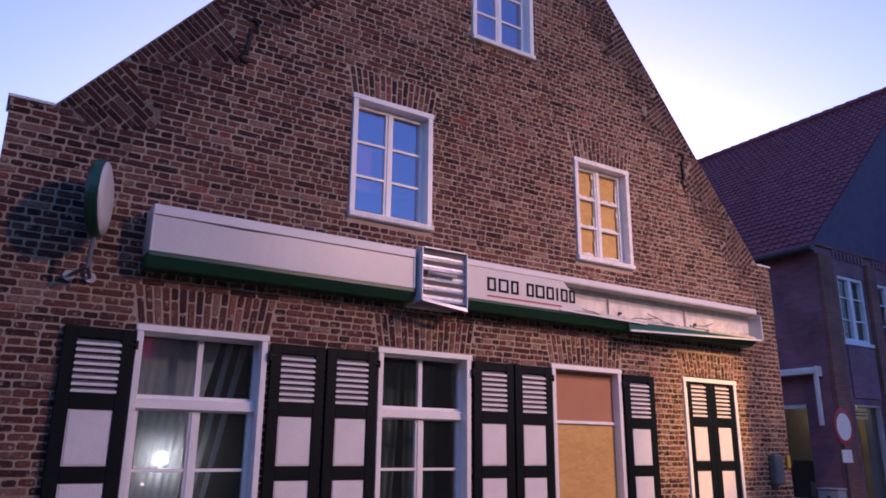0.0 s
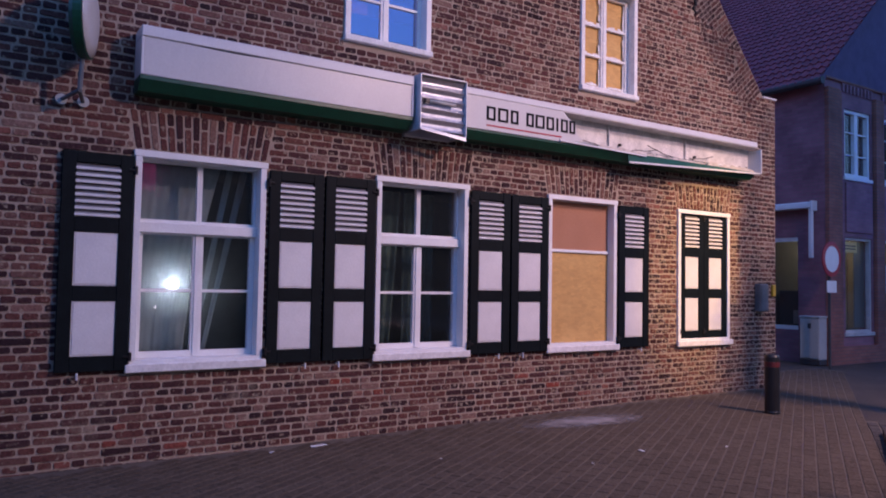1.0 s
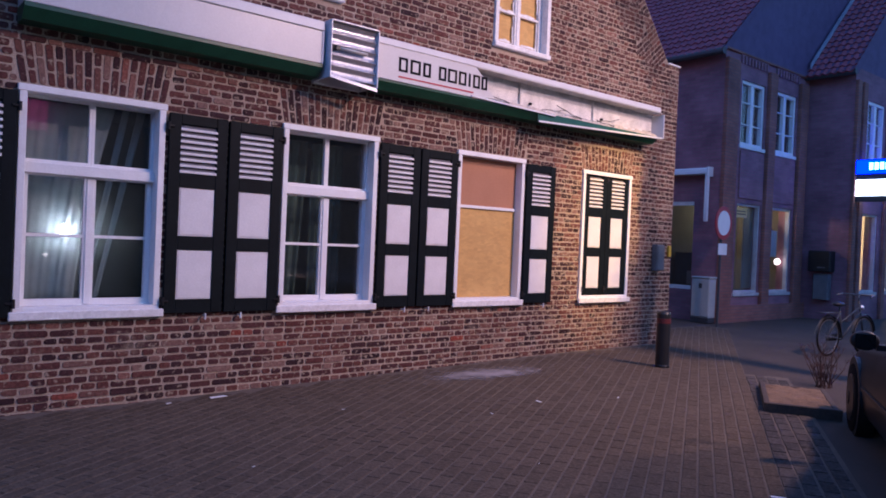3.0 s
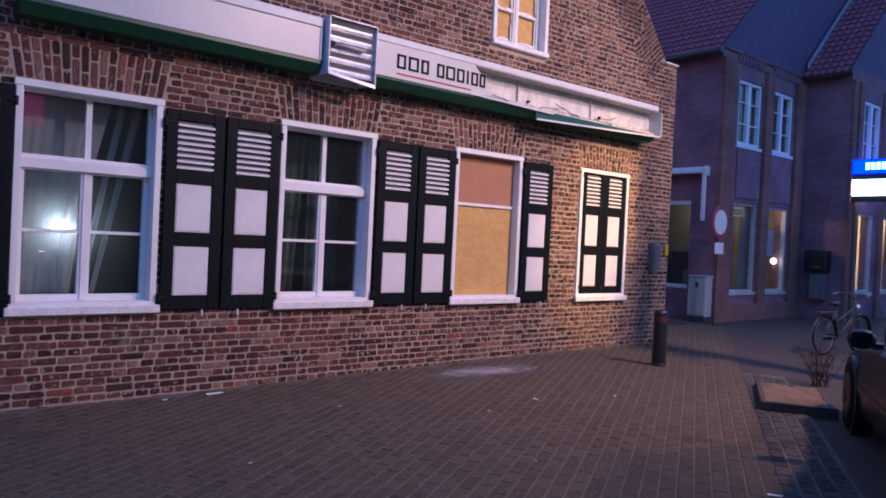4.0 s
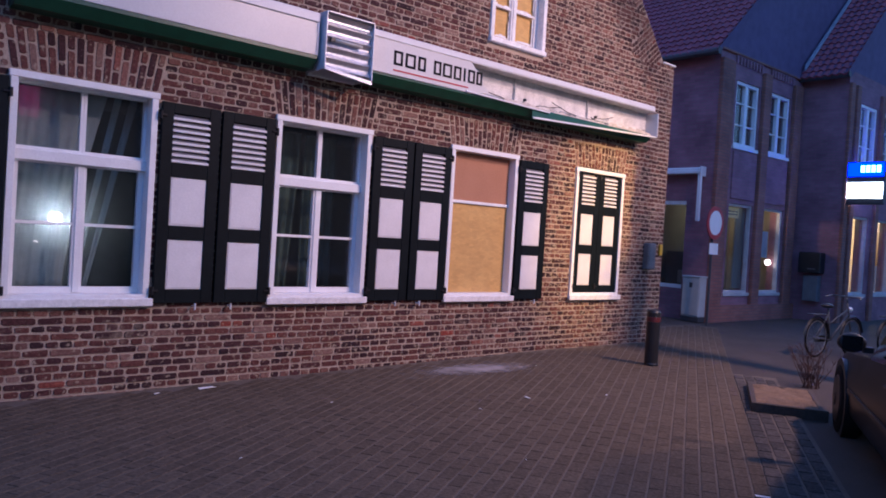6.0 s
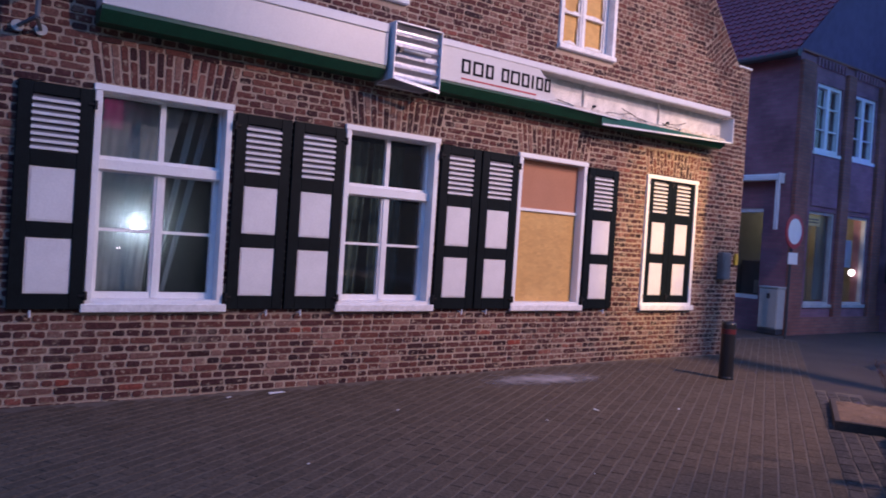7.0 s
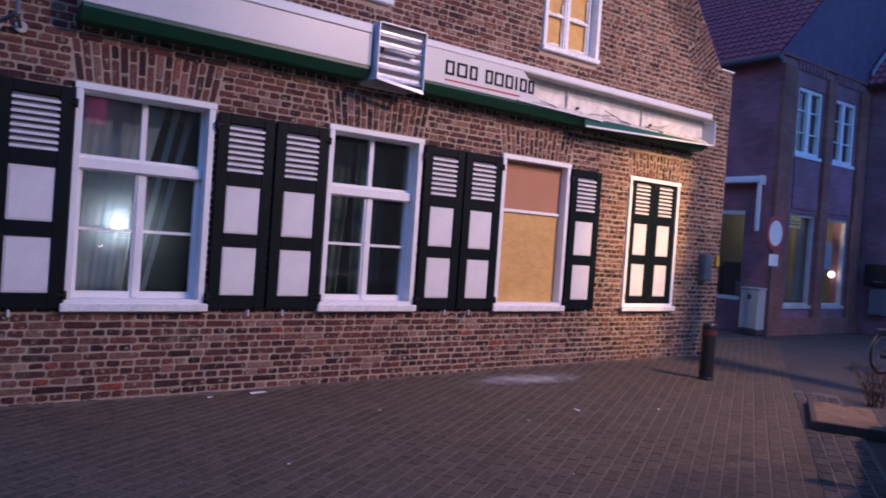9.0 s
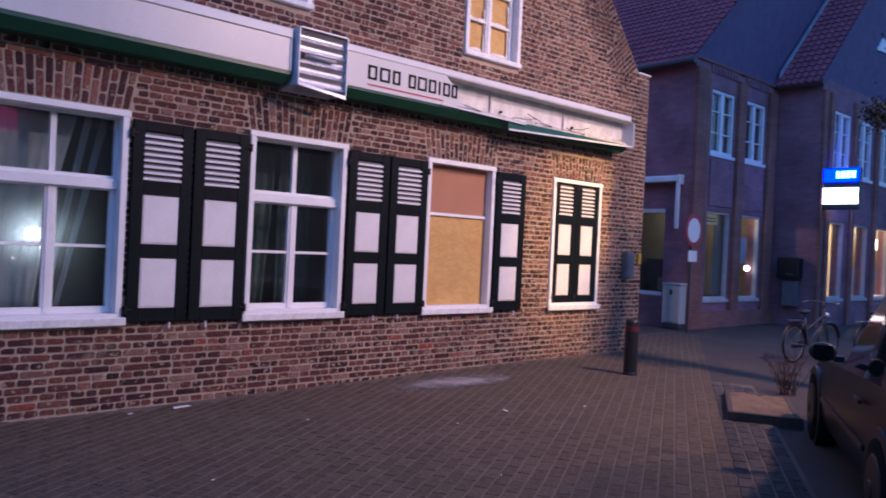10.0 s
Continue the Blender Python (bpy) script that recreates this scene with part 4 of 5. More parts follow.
mb = thing("meter_box", (10.05, -0.002, 1.12), "small grey meter box fixed to the brick wall", "meter box")
part("body", B(0, 0.19, -0.10, -0.003, 0, 0.40, bev=0.01), METERG, mb)
part("door", B(0.012, 0.178, -0.112, -0.101, 0.015, 0.385, bev=0.004), METERG, mb)
yp = thing("pipe_marker", (10.45, -0.003, 1.34), "small yellow plastic gas marker on the brick wall", "marker")
part("plate", B(0, 0.07, -0.04, 0, 0, 0.17, bev=0.008), YELLOW, yp)

# ---- paving ----
pav = tagged(new("pavement", mesh_of("pavement", prism(bmesh.new(), [(0, 0), (1, 0), (1, 0.001), (0, 0.001)], 0, 0.001), JOINT)), "dark brick paving laid in straight rows beside the house", "pavement", kind="structure")
bm = bmesh.new()
poly = [(-14, -14), (-10.2, -14), (14, 0.96), (14, 0.3), (10.6, 0.3), (10.6, 0.008), (-14, 0.008)]
P0 = KERB0 + SN * 0.0
edge = lambda s: (P0 + SD * s)
far = edge((13.7 - P0[0]) / SD[0])
pts = [edge(-16), far, (13.7, 1.25), (10.62, 1.25), (10.62, 0.003), (-14, 0.003), (-14, -12)]
bm.faces.new([bm.verts.new((p[0], p[1], -0.0045)) for p in pts])
old = pav.data
pav.data = lay(mesh_of("pavement", bm, JOINT))
bpy.data.meshes.remove(old)
ROW = STREET
rd, rn = Vector((math.cos(ROW), math.sin(ROW))), Vector((-math.sin(ROW), math.cos(ROW)))
pv, pf, near = [], [], []
def paver(c, d, n, L, Wd, h, jit=0.003):
    k = len(pv)
    hh = h + rnd.uniform(-0.0006, 0.0006)
    for a, b in ((-1, -1), (1, -1), (1, 1), (-1, 1)):
        p = c + d * (a * L / 2) + n * (b * Wd / 2)
        pv.append((p[0], p[1], -0.0058 + fall(p[0])))
    for a, b in ((-1, -1), (1, -1), (1, 1), (-1, 1)):
        p = c + d * (a * (L / 2 - 0.005)) + n * (b * (Wd / 2 - 0.005))
        pv.append((p[0] + rnd.uniform(-jit, jit), p[1] + rnd.uniform(-jit, jit), hh + rnd.uniform(-0.0005, 0.0005) + fall(p[0])))
    pf.extend([(k + 4, k + 5, k + 6, k + 7)] + [(k + i, k + (i + 1) % 4, k + 4 + (i + 1) % 4, k + 4 + i) for i in range(4)])
k0 = kerb_side(0.0, 0.0)
sgn = 1 if kerb_side(*(rn * 1.0)) > k0 else -1
shift = (sgn * (0.052 - k0)) % 0.104
for i in range(-140, 70):
    off = (0.105 if i % 2 else 0) + rnd.uniform(-0.01, 0.01)
    for j in range(-72, 75):
        c = rd * (j * 0.208 + off) + rn * (i * 0.104 + shift)
        if c.y > (-0.10 if c.x < 10.7 else 1.15) or c.x < -8 or c.x > 13.6 or c.y < -10.5:
            continue
        if kerb_side(*c) < 0.03:
            continue
        if 3.2 < c.x < 5.6 and -3.35 < c.y < -1.6 and len(near) < 300:
            near.append((c.copy(), i))
            continue
        paver(c, rd, rn, 0.2065, 0.093, 0.0)
me = bpy.data.meshes.new("paving_field")
me.from_pydata(pv, [], pf); me.materials.append(PAVE)
ob = tagged(new("paving_field", me), kind="stuff"); ob.parent = pav
# gutter of three rows of setts along the street
pv, pf = [], []
for i in range(4):
    for j in range(-75, 60):
        c = KERB0 + SN * (-0.05 - i * 0.112) + SD * (j * 0.212 + (0.1 if i % 2 else 0))
        if c.x > 8.9:
            continue
        paver(c, SD, SN, 0.2, 0.1, 0.004, 0.006)
me = bpy.data.meshes.new("gutter")
me.from_pydata(pv, [], pf); me.materials.append(KERBM)
gb = bmesh.new()
gb.faces.new([gb.verts.new((p.x, p.y, -0.002)) for p in (KERB0 - SD * 16, KERB0 - SD * 16 - SN * 0.47, KERB0 + SD * 4.9 - SN * 0.47, KERB0 + SD * 4.9)])
lay(solid("gutter_bed", gb, JOINT, "sandy bed under the gutter setts", "gutter", "structure").data)
tagged(new("gutter", me), "grey sett gutter between paving and street", "gutter", kind="structure")
# row of bricks at the foot of the wall
# spilled dust and litter
def patch(name, cx, cy, rx, ry, material, label, category, z=0.004):
    bm = bmesh.new()
    k = 30
    ring = [bm.verts.new((cx + rx * math.cos(a) * (1 + 0.22 * noise.noise((math.cos(a) * 2, math.sin(a) * 2, cx))), cy + ry * math.sin(a) * (1 + 0.22 * noise.noise((math.sin(a) * 2, math.cos(a) * 2, cy))), z)) for a in (2 * math.pi * i / k for i in range(k))]
    top = bm.verts.new((cx, cy, z + 0.006))
    for i in range(k):
        bm.faces.new((ring[i], ring[(i + 1) % k], top))
    return solid(name, bm, material, label, category)

# ---- bollard ----
def lathe_z(bm, prof, seg=20):
    rings = [[bm.verts.new((r * math.cos(2 * math.pi * i / seg), r * math.sin(2 * math.pi * i / seg), z)) for i in range(seg)] for r, z in prof]
    for A, Bq in zip(rings, rings[1:]):
        for i in range(seg):
            bm.faces.new((A[i], A[(i + 1) % seg], Bq[(i + 1) % seg], Bq[i]))
    bm.faces.new(rings[0][::-1]); bm.faces.new(rings[-1])
    return bm
bo = thing("bollard", (8.38, -1.37, 0), "black metal bollard with a dull red band on the pavement", "bollard")
part("post", lathe_z(bmesh.new(), [(0.089, -0.02), (0.089, 0.02), (0.084, 0.035), (0.083, 0.54)]), BLACKPL, bo, smooth=False)
part("band", lathe_z(bmesh.new(), [(0.0845, 0.541), (0.0845, 0.60)]), mat("dull_red_band", (0.10, 0.012, 0.014), 0.5), bo, "dull red band")
part("cap", lathe_z(bmesh.new(), [(0.083, 0.601), (0.083, 0.655), (0.072, 0.68), (0.03, 0.69)]), BLACKPL, bo)

# ---- neighbouring houses ----
def tiles_roof(parent, xe, ze, xr, zr, y0, y1, pitch_y=0.17, rows=None):
    """Pantiles on the slope that falls towards the left: real rows and rolls in one mesh."""
    L = math.hypot(xr - xe, zr - ze)
    rows = rows or int(L / 0.235)
    ux, uz = (xr - xe) / L, (zr - ze) / L
    nx, nz = -uz, ux
    V, F = [], []
    cols = int((y1 - y0) / pitch_y)
    seg = 5
    for r in range(rows):
        a, b = L * r / rows, L * (r + 1) / rows + 0.03
        for c in range(cols):
            y = y0 + c * pitch_y
            k = len(V)
            for s in range(seg + 1):
                f = s / seg
                h = 0.022 * math.cos(f * 2 * math.pi) + rnd.uniform(-0.002, 0.002)
                for d, e in ((a, 0.035), (b, 0.0)):
                    V.append((xe + ux * d + nx * (h + e), y + f * pitch_y, ze + uz * d + nz * (h + e)))
            for s in range(seg):
                F.append((k + 2 * s, k + 2 * s + 1, k + 2 * s + 3, k + 2 * s + 2))
            # lower lip
            j = len(V)
            for s in range(seg + 1):
                x, yy, z = V[k + 2 * s]
                V.append((x - nx * 0.03, yy, z - nz * 0.03))
            for s in range(seg):
                F.append((k + 2 * s, k + 2 * s + 2, j + s + 1, j + s))
    me = bpy.data.meshes.new("pantiles")
    me.from_pydata(V, [], F)
    me.materials.append(TILE)
    ob = tagged(new("roof_covering", me), "weathered red pantiles", kind="stuff")
    ob.parent = parent
    return ob

def small_window(parent, x0, x1, y, z0, z1, lit=None, cols=2, rows=3, plain_frame=WHITE, fr=0.07):
    w = part("window", B(x0, x0 + fr, y - 0.03, y + 0.06, z0, z1), plain_frame, parent)
    part("jamb", B(x1 - fr, x1, y - 0.03, y + 0.06, z0, z1), plain_frame, w)
    part("head", B(x0 + fr + 0.001, x1 - fr - 0.001, y - 0.03, y + 0.06, z1 - fr, z1), plain_frame, w)
    part("sill", B(x0 - 0.05, x1 + 0.05, y - 0.09, y + 0.06, z0 - 0.07, z0 - 0.001), plain_frame, w)
    part("bottom_rail", B(x0 + fr + 0.001, x1 - fr - 0.001, y - 0.03, y + 0.06, z0, z0 + fr), plain_frame, w)
    for i in range(1, cols):
        xm = x0 + (x1 - x0) * i / cols
        part("mullion", B(xm - 0.06, xm + 0.06, y - 0.025, y + 0.05, z0 + 0.071, z1 - 0.071), plain_frame, w)
    for i in range(1, rows):
        zm = z0 + (z1 - z0) * i / rows
        for c in range(cols):
            xa, xb = x0 + (x1 - x0) * c / cols + 0.065, x0 + (x1 - x0) * (c + 1) / cols - 0.065
            part("glazing_bar", B(xa, xb, y - 0.01, y + 0.03, zm - 0.012, zm + 0.012), plain_frame, w)
    g = part("pane", B(x0 + fr - 0.01, x1 - fr + 0.01, y + 0.034, y + 0.038, z0 + fr - 0.01, z1 - fr + 0.01), GLASS, w)
    g.visible_shadow = False
    return w

def wall_with_holes(name, parent, x0, x1, y0, y1, z0, z1, holes, material):
    bx = sorted({x0, x1} | {v for h in holes for v in h[:2]})
    bz = sorted({z0, z1} | {v for h in holes for v in h[2:]})
    bm = bmesh.new()
    for a, b in zip(bx, bx[1:]):
        for c, d in zip(bz, bz[1:]):
            if not any(h[0] <= (a + b) / 2 <= h[1] and h[2] <= (c + d) / 2 <= h[3] for h in holes):
                box(bm, a, b, y0, y1, c, d)
    bmesh.ops.remove_doubles(bm, verts=bm.verts, dist=0.0005)
    return part(name, bm, material, parent)

n1 = thing("house", (0, 0, 0), "purple-brown brick house with red pantile roof and dark clad gable", "house", "neighbouring houses")
YF = 1.46
ups = [(15.17, 16.17, 3.74, 5.12), (16.65, 17.65, 3.74, 5.12)]
dns = [(15.17, 16.20, 0.60, 2.51), (16.60, 17.65, 0.60, 2.51)]
wall_with_holes("front_wall", n1, 14.47, 18.28, YF, YF + 0.3, -0.05, 5.62, ups + dns, NBRICK)
side = wall_with_holes("side_wall", n1, YF + 0.301, 11.0, 0, 0.27, -0.05, 5.62, [(2.03, 4.2, 0.64, 2.5)], NBRICK)
side.matrix_basis = Matrix(((0, 1, 0, 14.47), (1, 0, 0, 0), (0, 0, 1, 0), (0, 0, 0, 1)))
part("back_wall", B(14.47, 22.0, 11.0, 11.3, -0.05, 5.85), NBRICK, n1)
for a, b in ((14.45, 14.86), (16.24, 16.56), (17.72, 18.10)):
    part("pilaster", B(a, b, YF - 0.09, YF - 0.002, -0.05, 5.45, bev=0.01), NPIL, n1, "red-brown brick pilaster")
part("corner_strip", B(14.87, 15.02, YF - 0.045, YF - 0.002, -0.05, 5.45, bev=0.01), NPIL, n1, "red-brown brick strip beside the pilaster")
for a, b in ((15.06, 16.2), (16.6, 17.68)):
    part("frieze", B(a, b, YF - 0.03, YF - 0.002, 5.60, 5.62), NBRICK, n1)
    for k in range(9):
        x = a + (b - a - 0.06) * k / 8
        part("dentil", B(x, x + 0.06, YF - 0.045, YF - 0.002, 5.44, 5.598), NBRICK, n1)
part("cornice", B(14.45, 18.28, YF - 0.05, YF + 0.29, 5.621, 5.67, bev=0.008), NPIL, n1)
RX, RZ = 20.0, 10.9
bm = prism(bmesh.new(), [(14.47, 5.671), (RX, RZ - 0.10), (25.4, 5.671)], YF + 0.02, YF + 0.3)
part("gable", bm, SLATE, n1, "dark grey clad gable")
rf = part("roof", prism(bmesh.new(), [(14.24, 5.56), (RX, RZ), (25.7, 5.56), (25.4, 5.52), (RX, RZ - 0.14), (14.5, 5.62)], YF - 0.04, 11.0), SLATE, n1)
tiles_roof(rf, 14.20, 5.53, RX, RZ, YF - 0.08, 11.0)
bm = bmesh.new()
for i in range(28):
    cyl(bm, (RX, YF - 0.06 + i * 0.34, RZ + 0.04), (RX, YF + 0.31 + i * 0.34, RZ + 0.06), 0.10, 10)
part("ridge_tiles", bm, TILE, rf)
part("gutter", cyl(bmesh.new(), (14.24, YF - 0.1, 5.53), (14.24, 11.0, 5.53), 0.075, 10), DARKGREY, n1, "dark eaves gutter")
for o in ups:
    small_window(n1, o[0] + 0.002, o[1] - 0.002, YF + 0.06, o[2] + 0.002, o[3] - 0.002)
for o in dns:
    small_window(n1, o[0] + 0.002, o[1] - 0.002, YF + 0.06, o[2] + 0.002, o[3] - 0.002, cols=1, rows=1, fr=0.045, plain_frame=DULLFRAME)
    part("spandrel", B(o[0] + 0.01, o[1] - 0.01, YF - 0.03, YF - 0.003, 2.62, 3.62), NBRICK, n1)
for o in dns[:1]:
    part("drape", B(o[1] - 0.40, o[1] - 0.02, YF + 0.16, YF + 0.19, o[2] + 0.08, o[3] - 0.06, bev=0.008), DRAPE, n1, "grey drape beside the window")
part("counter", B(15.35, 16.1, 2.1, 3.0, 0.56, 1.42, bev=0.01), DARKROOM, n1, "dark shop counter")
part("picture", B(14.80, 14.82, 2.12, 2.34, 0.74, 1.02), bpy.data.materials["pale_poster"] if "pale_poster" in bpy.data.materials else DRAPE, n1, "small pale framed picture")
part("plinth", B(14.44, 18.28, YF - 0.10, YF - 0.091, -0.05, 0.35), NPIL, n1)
# inner walls and slabs coloured dark so the panes look unlit
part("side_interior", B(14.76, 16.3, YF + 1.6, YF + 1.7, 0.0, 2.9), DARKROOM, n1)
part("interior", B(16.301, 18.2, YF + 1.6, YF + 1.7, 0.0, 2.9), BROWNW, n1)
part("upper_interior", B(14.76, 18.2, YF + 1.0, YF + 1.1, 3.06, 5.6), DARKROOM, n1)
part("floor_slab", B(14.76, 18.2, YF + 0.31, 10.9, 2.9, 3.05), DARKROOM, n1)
part("ceiling_lamp", B(15.4, 17.6, YF + 0.5, YF + 0.62, 2.28, 2.36), glow_mat("warm_tube", (1.0, 0.72, 0.28), 1.2), n1, "warm lit tube under the ceiling")
nt = part("window_notice", B(15.24, 15.84, YF + 0.122, YF + 0.125, 2.22, 2.44), thin_mat("pale_yellow_notice", (0.66, 0.62, 0.36)), n1, "pale yellow notice in the window")
for z in (2.28, 2.34):
    part("writing_bar", B(15.30, 15.78, YF + 0.1185, YF + 0.1215, z, z + 0.03), DARKGREY, nt)
part("poster", B(16.78, 17.25, YF + 0.122, YF + 0.125, 1.40, 2.0), thin_mat("pale_poster", (0.50, 0.60, 0.70)), n1, "pale blue poster in the window")
bm = bmesh.new()
bmesh.ops.create_uvsphere(bm, u_segments=14, v_segments=8, radius=0.10, matrix=Matrix.Translation((17.52, YF + 0.22, 1.29)) @ Matrix.Diagonal((1.2, 0.5, 0.75, 1)))
part("table_lamp", bm, glow_mat("lamp_shade_glow", (1.0, 0.95, 0.78), 6.0), n1, "small glowing table lamp", True)
part("partition", B(18.2, 18.28, YF + 0.31, YF + 1.59, 0.0, 2.89), BROWNW, n1)
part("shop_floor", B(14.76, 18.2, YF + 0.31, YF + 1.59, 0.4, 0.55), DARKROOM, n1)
# side shop window, awning and its drop pipe
sw = part("shop_window", B(14.48, 14.54, 2.031, 4.199, 0.641, 0.72), WHITE, n1)
part("frame_top", B(14.48, 14.54, 2.031, 4.199, 2.42, 2.499), WHITE_OLD, sw)
gp = part("pane", B(14.50, 14.51, 2.04, 4.19, 0.725, 2.415), GLASS, sw)
gp.visible_shadow = False
aw = thing("awning", (14.39, 1.65, 3.05), "white rolled awning cassette on the side wall", "awning")
part("cassette", cyl(B(-0.12, 0.075, 0, 2.2, 0.0, 0.07, bev=0.01), (-0.03, 0, 0.09), (-0.03, 2.2, 0.09), 0.05, 12), WHITE, aw)
part("arm", B(-0.11, -0.03, -0.02, 0.05, -0.98, 0.0, bev=0.01), WHITE, aw)
part("end_plate", B(-0.13, 0.075, -0.03, -0.002, -0.05, 0.15, bev=0.005), WHITE, aw)

# second house, standing forward
n2 = thing("house", (0, 0, 0), "purple-brown brick house standing forward, its ground floor lit", "house", "neighbouring houses")
Y2 = 0.44
up2 = [(19.05 + k * 1.46, 20.05 + k * 1.46, 3.68, 5.15) for k in range(4)]
dn2 = [(18.86 + k * 1.6, 19.95 + k * 1.6, 0.65, 2.50) for k in range(4)]
wall_with_holes("front_wall", n2, 18.30, 27.1, Y2, Y2 + 0.3, -0.05, 5.80, up2 + dn2, NBRICK)
part("side_wall", B(18.30, 18.6, Y2 + 0.301, 9.0, -0.05, 5.80), NBRICK, n2)
for o in up2:
    small_window(n2, o[0] + 0.002, o[1] - 0.002, Y2 + 0.05, o[2] + 0.002, o[3] - 0.002)
for o in dn2:
    small_window(n2, o[0] + 0.002, o[1] - 0.002, Y2 + 0.06, o[2] + 0.002, o[3] - 0.002, cols=1, rows=1, fr=0.045, plain_frame=DULLFRAME)
for x in (18.28, 18.62, 20.15, 21.7, 23.2):
    part("pilaster", B(x, x + 0.2, Y2 - 0.08, Y2 - 0.002, -0.05, 5.5, bev=0.01), NPIL, n2)
part("gable", prism(bmesh.new(), [(18.3, 5.801), (22.7, 10.05), (27.1, 5.801)], Y2 + 0.02, Y2 + 0.3), SLATE, n2, "dark grey clad gable")
rf2 = part("roof", prism(bmesh.new(), [(18.03, 5.68), (22.7, 10.2), (27.4, 5.68), (27.2, 5.64), (22.7, 10.08), (18.3, 5.64)], Y2 - 0.04, 9.0), SLATE, n2)
tiles_roof(rf2, 17.98, 5.63, 22.7, 10.2, Y2 - 0.08, 9.0)
bm = bmesh.new()
v = [bm.verts.new(p) for p in ((18.12, YF - 0.06, 5.85), (20.9, YF - 0.06, 8.54), (20.9, YF - 0.06, 8.68), (18.12, YF - 0.06, 5.99))]
bm.faces.new(v)
fl = part("flashing", bm, LEAD, n1, "pale lead flashing along the roof joint")
md = fl.modifiers.new("thickness", 'SOLIDIFY'); md.thickness = 0.02
part("gable_vent", prism(bmesh.new(), [(21.53, 7.1), (22.95, 7.2), (21.9, 7.49)], Y2 - 0.02, Y2 + 0.019), WHITE, n2, "small white three-cornered panel")
part("gutter", cyl(bmesh.new(), (18.06, Y2 - 0.1, 5.64), (18.06, 9.0, 5.64), 0.07, 10), DARKGREY, n2, "dark eaves gutter")
part("interior", B(18.61, 25.9, Y2 + 2.2, Y2 + 2.3, 0.0, 3.0), CREAM, n2)
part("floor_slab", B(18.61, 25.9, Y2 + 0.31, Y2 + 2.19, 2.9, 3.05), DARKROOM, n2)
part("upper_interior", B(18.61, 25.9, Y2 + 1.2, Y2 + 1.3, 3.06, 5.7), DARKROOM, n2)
lamp("shop_light", 'POINT', (23.3, 1.3, 2.4), 620, (1.0, 0.80, 0.36), 0.2)
lamp("front_shop_light", 'POINT', (16.7, 2.25, 2.6), 42, (1.0, 0.88, 0.50), 0.1)
lamp("side_shop_light", 'POINT', (16.2, 3.0, 2.3), 0.8, (1.0, 0.66, 0.16), 0.15)

bm = bmesh.new()
bmesh.ops.create_uvsphere(bm, u_segments=16, v_segments=10, radius=0.15, matrix=Matrix.Translation((23.95, 1.0, 2.1)))
pl = part("pendant_lamp", bm, glow_mat("pendant_globe", (1.0, 0.86, 0.6), 9.0), n2, "glowing globe lamp behind the window", True)
part("cord", cyl(bmesh.new(), (23.95, 1.0, 2.25), (23.95, 1.0, 2.899), 0.01, 6), BLACKPL, pl)
for x in (19.0, 20.6, 22.2):
    part("window_ledge_goods", B(x + 0.1, x + 0.75, Y2 + 0.32, Y2 + 0.5, 0.62, 0.86 + 0.1 * (x % 1), bev=0.02), DARKGREY, n2, "dark goods on the window ledge")

# lit projecting sign
ls = thing("light_box_sign", (18.42, 0.07, 2.76), "glowing projecting sign, blue above white", "sign")
part("case", B(-0.08, 0.08, -0.48, 0.30, -0.03, 0.92, bev=0.01), DARKGREY, ls)
part("bracket", B(-0.02, 0.02, 0.301, 0.368, 0.5, 0.56), DARKGREY, ls)
part("white_face", B(-0.10, -0.081, -0.46, 0.28, 0.10, 0.46), glow_mat("white_light_face", (0.72, 0.95, 1.0), 8.0), ls, "glowing white face")
part("blue_face", B(-0.10, -0.081, -0.46, 0.28, 0.60, 0.90), glow_mat("blue_light_face", (0.002, 0.012, 1.0), 26.0), ls, "glowing blue face")
for i in range(4):
    part("lettering_bar", B(-0.106, -0.101, -0.40 + i * 0.11, -0.32 + i * 0.11, 0.68, 0.84), glow_mat("pale_blue_glow", (0.2, 0.6, 1.0), 9.0) if i == 0 else bpy.data.materials["pale_blue_glow"], ls)

part("white_face", B(0.081, 0.10, -0.46, 0.28, 0.10, 0.46), bpy.data.materials["white_light_face"], ls, "glowing white face")
part("blue_face", B(0.081, 0.10, -0.46, 0.28, 0.60, 0.90), bpy.data.materials["blue_light_face"], ls, "glowing blue face")

# street things by the neighbours
cb = thing("utility_cabinet", (14.30, 1.68, 0), "pale grey street utility cabinet against the brick house", "cabinet")
part("base", B(-0.13, 0.13, -0.26, 0.14, 0, 0.1, bev=0.005), DARKGREY, cb)
part("body", B(-0.13, 0.13, -0.26, 0.14, 0.101, 0.90, bev=0.012), GREYBOX, cb)
part("roof", B(-0.145, 0.145, -0.275, 0.155, 0.901, 0.94, bev=0.012), GREYBOX, cb)
part("door", B(-0.142, -0.131, -0.245, 0.125, 0.13, 0.88, bev=0.004), GREYBOX, cb)
part("label_plate", B(-0.145, -0.1425, -0.1, -0.03, 0.70, 0.80), DARKGREY, cb)
ns = thing("road_sign", (13.85, 1.0, 0), "round white road sign with a red rim above a small plate", "road sign")
part("pole", cyl(bmesh.new(), (0, 0.04, -0.02), (0, 0.04, 2.33), 0.025, 10), DARKGREY, ns)
d = Vector((0.03, -1, 0)).normalized()
mm = Matrix.Translation((0, 0, 2.02)) @ d.to_track_quat('Z', 'Y').to_matrix().to_4x4()
